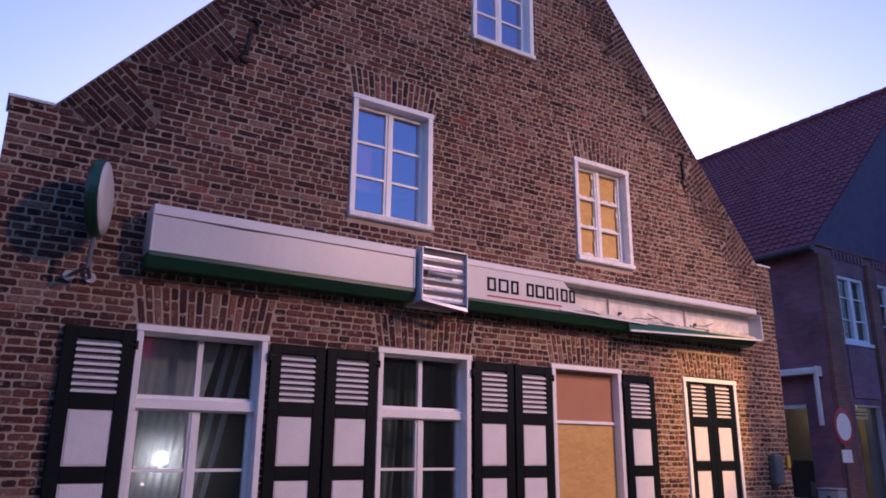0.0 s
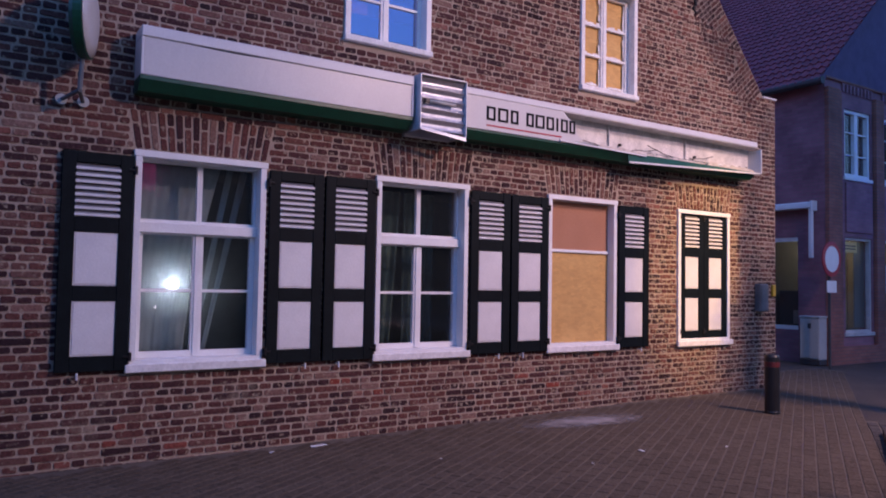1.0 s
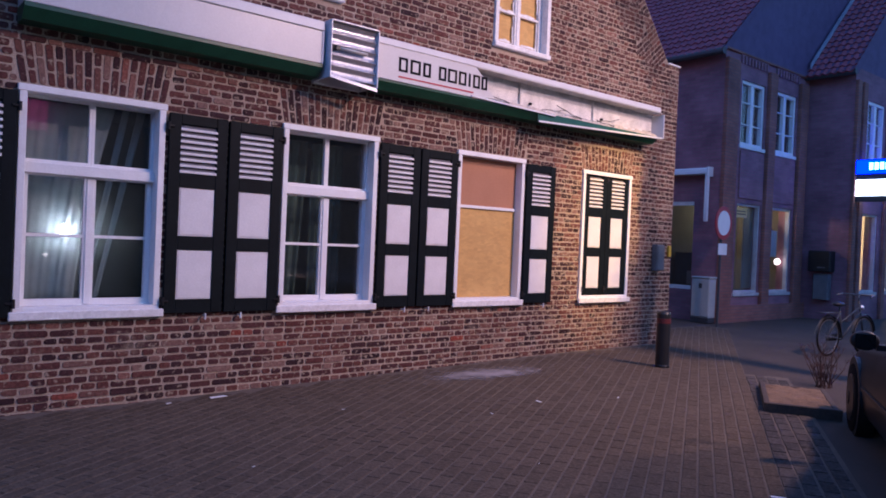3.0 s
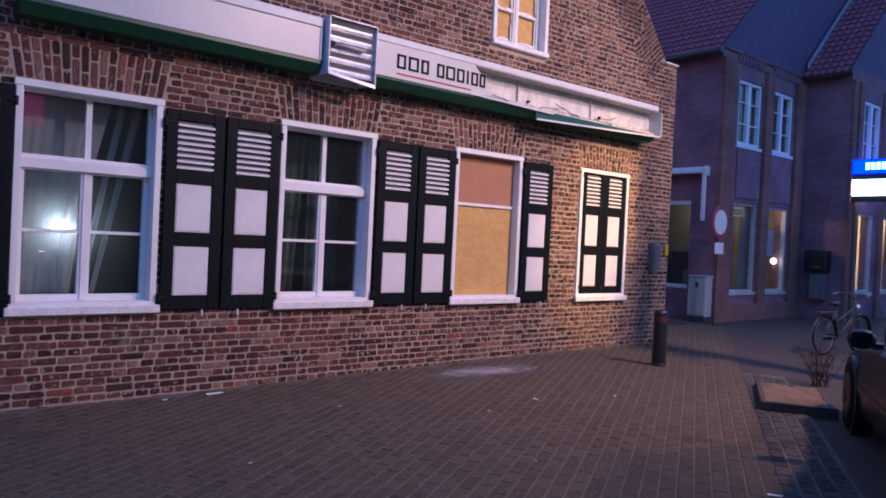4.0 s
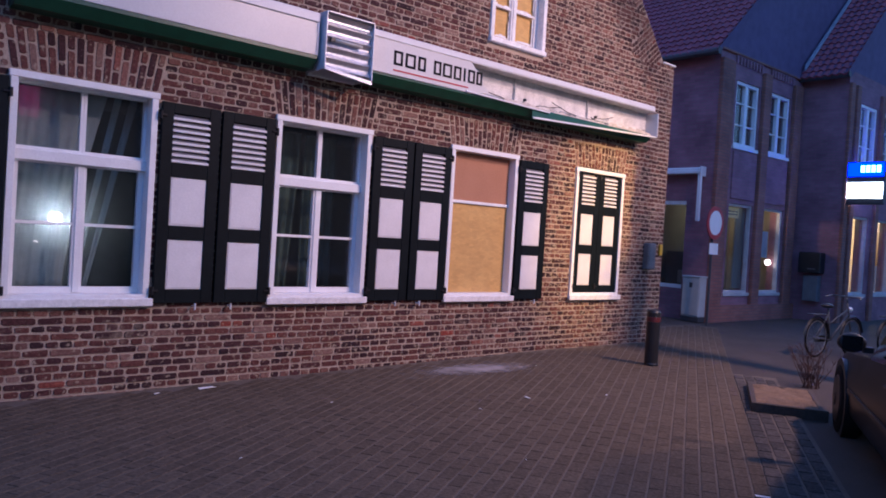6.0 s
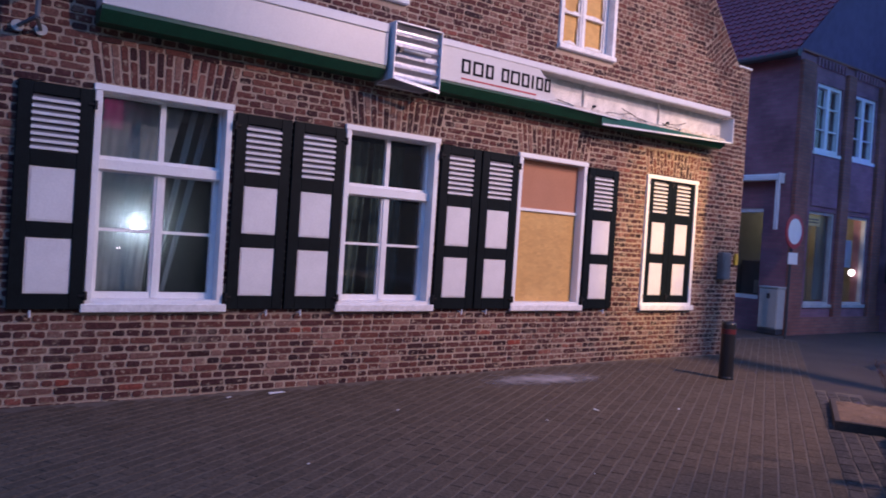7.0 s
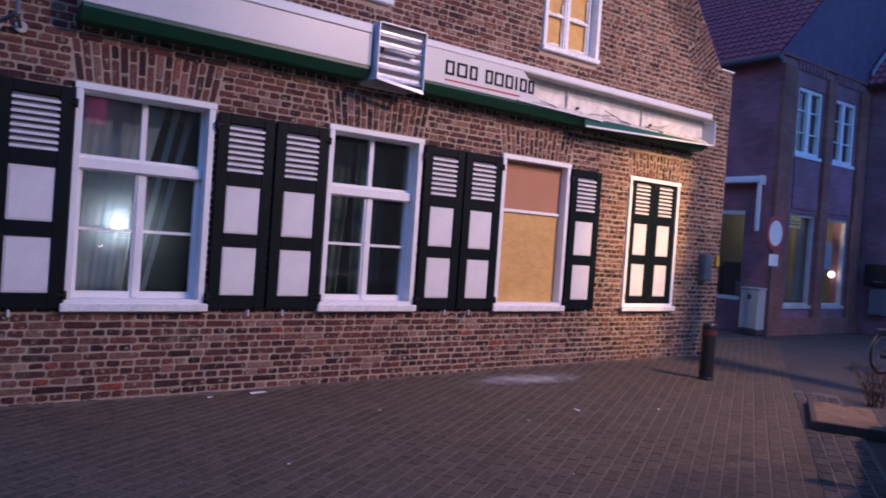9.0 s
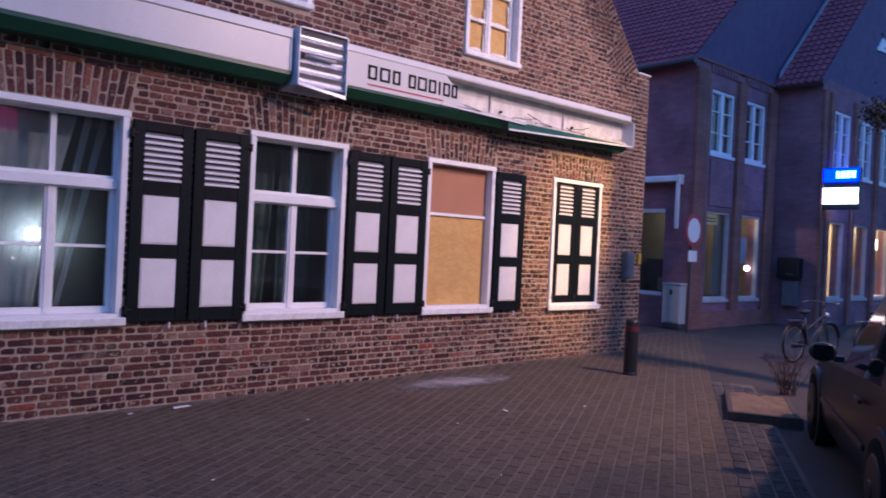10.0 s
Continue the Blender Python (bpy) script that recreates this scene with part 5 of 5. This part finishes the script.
def disc(r, h0, h1):
    b = bmesh.new()
    bmesh.ops.create_cone(b, cap_ends=True, segments=36, radius1=r, radius2=r, depth=h1 - h0, matrix=mm @ Matrix.Translation((0, 0, (h0 + h1) / 2)))
    return b
part("rim", disc(0.325, -0.005, 0.012), REDM, ns, "red rim")
part("face", disc(0.24, 0.0125, 0.016), WHITE, ns, "white face")
bm = box(bmesh.new(), -0.16, 0.16, -0.11, 0.11, -0.005, 0.012)
bmesh.ops.transform(bm, matrix=Matrix.Translation((0, 0, -0.51)) @ mm, verts=bm.verts)
part("plate", bm, WHITE, ns, "small white plate")
wb = thing("letter_box", (18.29, 0.70, 0.45), "black wall box above a grey cabinet on the house side", "box")
part("upper_box", B(-0.28, -0.002, 0.0, 0.5, 0.65, 1.14, bev=0.02), BLACKPL, wb)
part("lower_cabinet", B(-0.2, -0.002, 0.06, 0.4, 0.0, 0.6, bev=0.015), METERG, wb)
part("slot", B(-0.284, -0.281, 0.1, 0.28, 0.74, 0.765), METERG, wb)

# ---- planting bed ----
pb = thing("planting_bed", (7.15, -3.28, fall(7.5)), "timber-edged planting bed filled with sandy soil", "planter", rz=29)
part("edging", B(0, 1.22, -0.05, 0, -0.02, 0.075, bev=0.006), TIMBER, pb)
part("edging", B(0, 1.22, -0.64, -0.59, -0.02, 0.052, bev=0.006), TIMBER, pb)
part("edging", B(-0.05, 0.0, -0.64, 0, -0.02, 0.085, bev=0.006), TIMBER, pb)
part("edging", B(1.22, 1.27, -0.64, 0, -0.02, 0.05, bev=0.006), TIMBER, pb)
bm = bmesh.new()
gr = [[bm.verts.new((1.22 * i / 20, -0.589 + 0.538 * j / 9, 0.05 + 0.022 * noise.noise((i * 0.4, j * 0.4, 3)) + 0.016 * noise.noise((i * 1.1, j * 1.1, 7)))) for j in range(10)] for i in range(21)]
for i in range(20):
    for j in range(9):
        bm.faces.new((gr[i][j], gr[i + 1][j], gr[i + 1][j + 1], gr[i][j + 1]))
part("soil", bm, SAND, pb, "dry sandy soil", True)
def twigs(loc, n, h, label):
    bm = bmesh.new()
    for i in range(n):
        a, s = rnd.uniform(0, 6.28), rnd.uniform(0.2, 0.75)
        p = Vector((rnd.uniform(-0.08, 0.08), rnd.uniform(-0.08, 0.08), 0.0))
        for k in range(4):
            q = p + Vector((math.cos(a) * s, math.sin(a) * s, 1)).normalized() * h / 4
            cyl(bm, p, q, 0.0052 - 0.001 * k, 4)
            for m in range(2):
                b = rnd.uniform(0, 6.28)
                cyl(bm, q, q + Vector((math.cos(b) * 0.6, math.sin(b) * 0.6, 0.7)) * h * 0.16, 0.0022, 3)
            p, a = q, a + rnd.uniform(-0.7, 0.7)
    ob = solid("dry_shrub", bm, TWIG, label, "shrub")
    ob.location = loc
    return ob
twigs((9.0, -3.03, -0.012), 26, 0.46, "bare brown dry shrub in the planting bed")

# ---- bicycle ----
def bicycle(loc, rz, label):
    t = thing("bicycle", loc, label, "bicycle", "parked bicycles", rz=rz)
    R = 0.33
    for x in (0.0, 1.06):
        wl = part("wheel", torus(bmesh.new(), (x, 0, R), (0, 1, 0), R - 0.02, 0.018), RUBBER, t, smooth=True)
        part("rim", torus(bmesh.new(), (x, 0, R), (0, 1, 0), R - 0.048, 0.011, 28, 6), STEEL, wl)
        bm = cyl(bmesh.new(), (x, -0.05, R), (x, 0.05, R), 0.022, 8)
        for i in range(18):
            a = 2 * math.pi * i / 18
            cyl(bm, (x, 0.02 if i % 2 else -0.02, R), (x + (R - 0.05) * math.cos(a), 0, R + (R - 0.05) * math.sin(a)), 0.0018, 3)
        part("spokes", bm, STEEL, wl)
        bm = bmesh.new()
        rg = []
        for i in range(17):
            a = math.pi * (0.05 + 0.9 * i / 16)
            rg.append([bm.verts.new((x + r * math.cos(a), y, R + r * math.sin(a))) for r, y in ((0.352, -0.024), (0.366, 0.0), (0.352, 0.024), (0.360, 0.0))])
        for i in range(16):
            for k in range(4):
                bm.faces.new((rg[i][k], rg[i + 1][k], rg[i + 1][(k + 1) % 4], rg[i][(k + 1) % 4]))
        part("mudguard", bm, BLACKPL, t)
    bm = bmesh.new()
    for p, q in (((0, 0, R), (0.40, 0, 0.28)), ((0, 0, R), (0.32, 0, 0.72)), ((0.40, 0, 0.28), (0.30, 0, 0.82)), ((0.40, 0, 0.28), (0.92, 0, 0.72)), ((0.34, 0, 0.55), (0.90, 0, 0.80)), ((1.06, 0, R), (0.88, 0, 0.92))):
        cyl(bm, p, q, 0.016, 8)
    part("frame", bm, DARKGREY, t, smooth=True)
    bm = cyl(bmesh.new(), (0.88, 0, 0.92), (0.86, 0, 1.02), 0.014, 8)
    cyl(bm, (0.86, -0.27, 1.03), (0.86, 0.27, 1.03), 0.012, 8); cyl(bm, (0.86, -0.27, 1.03), (0.70, -0.30, 1.0), 0.014, 8); cyl(bm, (0.86, 0.27, 1.03), (0.70, 0.30, 1.0), 0.014, 8)
    part("handlebar", bm, STEEL, t, "dull steel handlebar", True)
    bm = bmesh.new()
    bmesh.ops.create_uvsphere(bm, u_segments=12, v_segments=8, radius=0.12, matrix=Matrix.Translation((0.27, 0, 0.87)) @ Matrix.Diagonal((1.1, 0.75, 0.35, 1)))
    part("saddle", bm, BLACKPL, t, smooth=True)
    bm = bmesh.new()
    bmesh.ops.create_uvsphere(bm, u_segments=10, v_segments=6, radius=0.05, matrix=Matrix.Translation((0.97, 0, 0.80)))
    part("headlamp", bm, ALU, t, smooth=True)
    part("carrier", B(-0.22, 0.2, -0.06, 0.06, 0.72, 0.735), DARKGREY, t)
    part("chain_guard", B(0.0, 0.45, 0.03, 0.045, 0.25, 0.36, bev=0.01), BLACKPL, t)
    t.scale = (0.88, 0.88, 0.88)
    return t
bicycle((11.72, -1.93, -0.012), -8, "parked city bicycle with dull steel handlebar")
bicycle((12.9, -2.5, -0.012), -12, "parked city bicycle beside the first")

# ---- car ----
car = thing("car", (7.16, -4.05, -0.012 + fall(6.0)), "dusty dark grey parked hatchback car", "car", rz=29)
# side line along local x (front to +x), body lies on the street side (-y)
CW = 1.66
sect = [  # x, sill z, shoulder z, half-width inset at shoulder, roof z, roof inset
    (0.74, 0.28, 0.50, 0.18, 0.53, 0.30), (0.58, 0.20, 0.58, 0.06, 0.62, 0.25), (0.0, 0.18, 0.65, 0.01, 0.71, 0.25), (-0.75, 0.18, 0.70, 0.0, 0.79, 0.22),
    (-1.0, 0.18, 0.72, 0.0, 0.83, 0.20), (-1.75, 0.18, 0.75, 0.0, 1.40, 0.19), (-2.2, 0.18, 0.77, 0.0, 1.44, 0.18), (-2.85, 0.18, 0.79, 0.01, 1.40, 0.20), (-3.25, 0.22, 0.79, 0.05, 1.02, 0.25), (-3.4, 0.30, 0.76, 0.12, 0.82, 0.24)]
def ring(s):
    x, z0, zs, i1, zr, i2 = s
    zs, zr = zs * 1.09, zr * 1.09
    half = [(i1 + 0.06, z0), (i1 + 0.01, z0 + 0.06), (i1 - 0.015, (z0 + zs) / 2 + 0.05), (i1 + 0.03, zs), (i2, zr - 0.03), (i2 + 0.12, zr)]
    return [(x, -a, z) for a, z in half] + [(x, -CW + a, z) for a, z in reversed(half)]
bm = bmesh.new()
rr = [[bm.verts.new(p) for p in ring(s)] for s in sect]
glass_faces = []
for i in range(len(rr) - 1):
    for k in range(11):
        f = bm.faces.new((rr[i][k], rr[i + 1][k], rr[i + 1][k + 1], rr[i][k + 1]))
        f.material_index = 1 if (k in (3, 7) and 4 <= i <= 7) or (k in (4, 5, 6) and i in (4, 7)) else 0
    bm.faces.new((rr[i][11], rr[i + 1][11], rr[i + 1][0], rr[i][0]))
bm.faces.new(rr[0]); bm.faces.new(rr[-1][::-1])
body = part("body", bm, CARPAINT, car, smooth=True)
body.data.materials.append(CARGLASS)
md = body.modifiers.new("round", 'BEVEL'); md.width = 0.02; md.segments = 2; md.limit_method = 'ANGLE'; md.angle_limit = radians(25)
for x in (0.0, -2.45):
    for y, s in ((0.012, 1), (-CW - 0.012, -1)):
        part("wheel_arch", cyl(bmesh.new(), (x, y - 0.12 * s, 0.30), (x, y + 0.003 * s, 0.30), 0.345, 28), BLACKPL, car)
        wl = part("wheel", lathe_z(bmesh.new(), [(0.20, 0), (0.28, 0.0), (0.30, 0.03), (0.30, 0.15), (0.28, 0.18), (0.2, 0.18)], 28), RUBBER, car, smooth=True)
        wl.matrix_basis = pose(x, y + 0.012 * s, 0.30, 90 if s > 0 else -90, 0, 0)
        hb = part("hubcap", lathe_z(bmesh.new(), [(0.2, -0.004), (0.19, -0.014), (0.06, -0.02), (0.05, -0.03)], 20), BLACKPL, wl)
bm = bmesh.new()
bmesh.ops.create_uvsphere(bm, u_segments=18, v_segments=12, radius=0.09, matrix=Matrix.Translation((-1.13, 0.12, 0.895)) @ Matrix.Diagonal((0.95, 1.05, 0.78, 1)))
for v in bm.verts:
    v.co.x = max(v.co.x, -1.165)
mr = part("wing_mirror", bm, BLACKPL, car, "black wing mirror", True)
part("mirror_glass", B(-1.170, -1.166, 0.055, 0.185, 0.845, 0.945, bev=0.001), CARGLASS, mr)
part("mirror_arm", B(-1.14, -1.07, -0.02, 0.045, 0.83, 0.87), BLACKPL, car)
part("door_handle", B(-1.95, -1.78, 0.008, 0.032, 0.68, 0.71, bev=0.006), BLACKPL, car)
part("side_strip", B(-2.05, -0.42, 0.004, 0.022, 0.42, 0.46, bev=0.005), BLACKPL, car)

# ---- across the street: a plain row that closes the place ----
bm = bmesh.new()
box(bm, -60, 60, -30.3, -30, -0.05, 8.0)
prism(bm, [(-60, 8.001), (60, 8.001), (58, 10.0), (-58, 10.0)], -33, -30.2)
solid("facing_row", bm, ROWDARK, "plain brick row across the street", "building", "structure")
# unseen blocks, added to keep sky light off the wall's left end
bm = bmesh.new()
box(bm, -12.3, -12, -15.9, 30, -0.05, 7.0)
box(bm, -30, 0.4, -19.0, -16.0, -0.05, 9.5)
solid("end_row", bm, ROWDARK, "unseen plain dark blocks added to cut sky light on the left", "building", "structure")

ne = thing("neon_panel", (0, -29.99, 0), "pink glowing shop panel across the street", "sign")
part("face", B(7.0, 7.8, -0.02, 0.06, 5.6, 7.0), glow_mat("pink_glow", (1.0, 0.02, 0.33), 1.3), ne)
# lamp post behind the walker, whose light shows in the panes
lp = thing("path_lamp", (5.25, -14.6, -0.012), "low globe lamp on a dark post", "street lamp")
part("post", cyl(bmesh.new(), (0, 0, 0), (0, 0, 1.17), 0.04, 10), DARKGREY, lp)
bm = bmesh.new()
bmesh.ops.create_uvsphere(bm, u_segments=28, v_segments=18, radius=0.16, matrix=Matrix.Translation((0, 0, 1.31)))
part("globe", bm, glow_mat("lamp_globe", (0.72, 1.0, 0.94), 420.0), lp, smooth=True)

for x, z, r in ((4.82, 0.66, 0.035), (12.42, 0.11, 0.024)):
    ll = thing("garden_lamp", (x, -14.6, -0.012), "small low lamp on a thin dark stake", "lamp", "low lamps across the street")
    part("stake", cyl(bmesh.new(), (0, 0, 0), (0, 0, z - r), 0.02, 8), DARKGREY, ll)
    bm = bmesh.new()
    bmesh.ops.create_uvsphere(bm, u_segments=14, v_segments=9, radius=r, matrix=Matrix.Translation((0, 0, z)) @ Matrix.Diagonal((1.7, 1, 0.8, 1)))
    part("globe", bm, glow_mat("low_lamp_globe", (1.0, 0.93, 0.78), 60.0), ll, smooth=True)

# ---- street tree beside the car, whose shadow falls on the house corner ----
def limb(bm, p, q, r0, r1, bend, n=7, seg=9):
    """A tapered, gently bent limb; returns the points along it."""
    p, q = Vector(p), Vector(q)
    side = (q - p).cross(Vector((0.3, 0.2, 1))).normalized() * bend
    pts = [p.lerp(q, i / n) + side * math.sin(math.pi * i / n) + Vector((rnd.uniform(-1, 1), rnd.uniform(-1, 1), 0)) * r0 * 0.12 for i in range(n + 1)]
    rings = []
    for i, c in enumerate(pts):
        d = (pts[min(i + 1, n)] - pts[max(i - 1, 0)]).to_track_quat('Z', 'Y').to_matrix()
        r = r0 + (r1 - r0) * i / n
        rings.append([bm.verts.new(c + d @ Vector((r * math.cos(a), r * math.sin(a), 0))) for a in (2 * math.pi * k / seg for k in range(seg))])
    for a, b in zip(rings, rings[1:]):
        for k in range(seg):
            bm.faces.new((a[k], a[(k + 1) % seg], b[(k + 1) % seg], b[k]))
    bm.faces.new(rings[0][::-1]); bm.faces.new(rings[-1])
    return pts

tree = thing("street_tree", (9.84, -4.1, -0.012), "slim street tree with grey-brown bark and sparse dark leaves", "tree")
bm = bmesh.new()
limb(bm, (0, 0, 0), (0.06, 0, 5.0), 0.20, 0.12, 0.04, 14, 12)
part("trunk", bm, BARK, tree, smooth=True)
tips = []
for p, q, r, b in (((0.05, 0, 4.9), (1.5, -0.4, 6.6), 0.085, 0.1), ((0.06, 0, 4.98), (0.9, -1.0, 7.2), 0.06, -0.1), ((0.05, 0, 4.6), (1.7, 0.3, 5.7), 0.06, 0.12),
                   ((0.03, 0, 3.1), (-0.18, 0.50, 3.22), 0.022, 0.05), ((0.04, 0, 3.7), (-0.12, 0.27, 4.05), 0.02, -0.05), ((0.9, -0.25, 5.9), (2.3, -0.9, 6.3), 0.04, 0.1)):
    bm = bmesh.new()
    tips.append((limb(bm, p, q, r, r * 0.25, b), r))
    part("limb", bm, BARK, tree, smooth=True)
V, F = [], []
for pts, r in tips:
    big = r > 0.03
    for _ in range(1100 if big else 900):
        c = pts[rnd.randrange(4 if big else 5, 8)] + Vector([rnd.gauss(0, 0.34 if big else 0.085) for _ in range(3)]) * (1 if big else 1)
        a, t = rnd.uniform(0, 6.28), rnd.uniform(-1.0, 1.0)
        u = Vector((math.cos(a) * math.cos(t), math.sin(a) * math.cos(t), math.sin(t)))
        w = u.cross(Vector((rnd.uniform(-1, 1), rnd.uniform(-1, 1), 1))).normalized()
        L, k = rnd.uniform(0.03, 0.055), len(V)
        V += [tuple(c), tuple(c + u * L * 0.5 + w * L * 0.28), tuple(c + u * L), tuple(c + u * L * 0.5 - w * L * 0.28)]
        F.append((k, k + 1, k + 2, k + 3))
me = bpy.data.meshes.new("crown")
me.from_pydata(V, [], F); me.materials.append(LEAF)
tagged(new("crown", me), "sparse dark green leaves").parent = tree

# ---- litter ----
dn, dl = DUST.node_tree.nodes, DUST.node_tree.links
tcd = dn.new("ShaderNodeTexCoord"); gd = dn.new("ShaderNodeTexGradient"); gd.gradient_type = 'SPHERICAL'
nd = dn.new("ShaderNodeTexNoise"); nd.inputs["Scale"].default_value = 5; nd.inputs["Detail"].default_value = 8
mpd = dn.new("ShaderNodeMapping"); mpd.inputs["Scale"].default_value = (1.15, 3.0, 0.01)
dl.new(tcd.outputs["Object"], mpd.inputs[0]); dl.new(mpd.outputs[0], gd.inputs[0]); dl.new(tcd.outputs["Object"], nd.inputs[0])
md1 = dn.new("ShaderNodeMath"); md1.operation = 'MULTIPLY_ADD'; md1.inputs[1].default_value = 1.3; md1.inputs[2].default_value = -0.68
dl.new(nd.outputs["Fac"], md1.inputs[0])
md2 = dn.new("ShaderNodeMath"); md2.operation = 'ADD'; dl.new(gd.outputs["Fac"], md2.inputs[0]); dl.new(md1.outputs[0], md2.inputs[1])
md3 = dn.new("ShaderNodeMath"); md3.operation = 'MULTIPLY'; md3.use_clamp = True; md3.inputs[1].default_value = 1.25
dl.new(md2.outputs[0], md3.inputs[0]); dl.new(md3.outputs[0], dn["Principled BSDF"].inputs["Alpha"])
patch("plaster_dust", 0, 0, 1.1, 0.42, DUST, "pale spilled plaster dust on the paving", "dust").matrix_basis = pose(6.12, -0.64, fall(6.12) + 0.004, 0, -0.8, -6)
def scrap(x, y, s, rz, label="small white paper scrap on the paving"):
    bm = bmesh.new()
    v = [bm.verts.new((a * s, b * s * 0.35, 0.008 + (0.02 * s if (a > 0) != (b > 0) else 0))) for a, b in ((-1, -1), (1, -0.8), (0.9, 1), (-0.8, 0.9))]
    bm.faces.new(v)
    ob = solid("paper_scrap", bm, PAPER, label, "litter", group="litter")
    ob.matrix_basis = pose(x, y, fall(x), 0, 0, rz)
    md = ob.modifiers.new("thickness", 'SOLIDIFY'); md.thickness = 0.003
scrap(3.2, -0.2, 0.085, 8, "crumpled white paper scrap at the foot of the wall")
scrap(2.75, -0.22, 0.03, 30)
for x, y, s in ((3.35, -3.7, 0.02), (4.9, -2.0, 0.02), (3.9, -1.2, 0.018), (2.6, -2.2, 0.015), (5.6, -1.9, 0.05), (6.4, -2.2, 0.03), (2.1, -3.0, 0.015), (4.2, -3.2, 0.012), (4.93, -4.49, 0.06), (1.4, -2.6, 0.014)):
    scrap(x, y, s * 0.75, rnd.uniform(0, 180))

# ---- single pieces of wall and paving ----
def piece_mesh(name, L, H, material):
    bk = Bricks()
    bk.add([(0, 0), (L, 0), (L, H), (0, H)])
    return bk.mesh(name, material)
shapes = {}
for a, b, z in loose:
    L = round((b - a) / 0.012) * 0.012
    key = (L, rnd.randrange(3))
    if key not in shapes:
        shapes[key] = piece_mesh("brick", L, HB, BRICK1)
    ob = new("brick", shapes[key])
    ob.location = (a, rnd.uniform(-0.002, 0.002), z + rnd.uniform(-0.002, 0.002))
    ob.parent = wall_north
pm = []
for k in range(5):
    v = [(a * 0.103, b * 0.0465, -0.0058) for a, b in ((-1, -1), (1, -1), (1, 1), (-1, 1))]
    v += [(a * (0.0985 + rnd.uniform(-0.003, 0.003)), b * (0.042 + rnd.uniform(-0.003, 0.003)), rnd.uniform(-0.0005, 0.0005)) for a, b in ((-1, -1), (1, -1), (1, 1), (-1, 1))]
    me = bpy.data.meshes.new("paver")
    me.from_pydata(v, [], [(4, 5, 6, 7)] + [(i, (i + 1) % 4, 4 + (i + 1) % 4, 4 + i) for i in range(4)])
    me.materials.append(PAVE1)
    pm.append(me)
for c, i in near:
    ob = new("paver", pm[rnd.randrange(5)])
    ob.matrix_basis = pose(c.x, c.y, fall(c.x) + rnd.uniform(-0.0006, 0.0006), 0, 0, math.degrees(ROW))
    ob.parent = pav
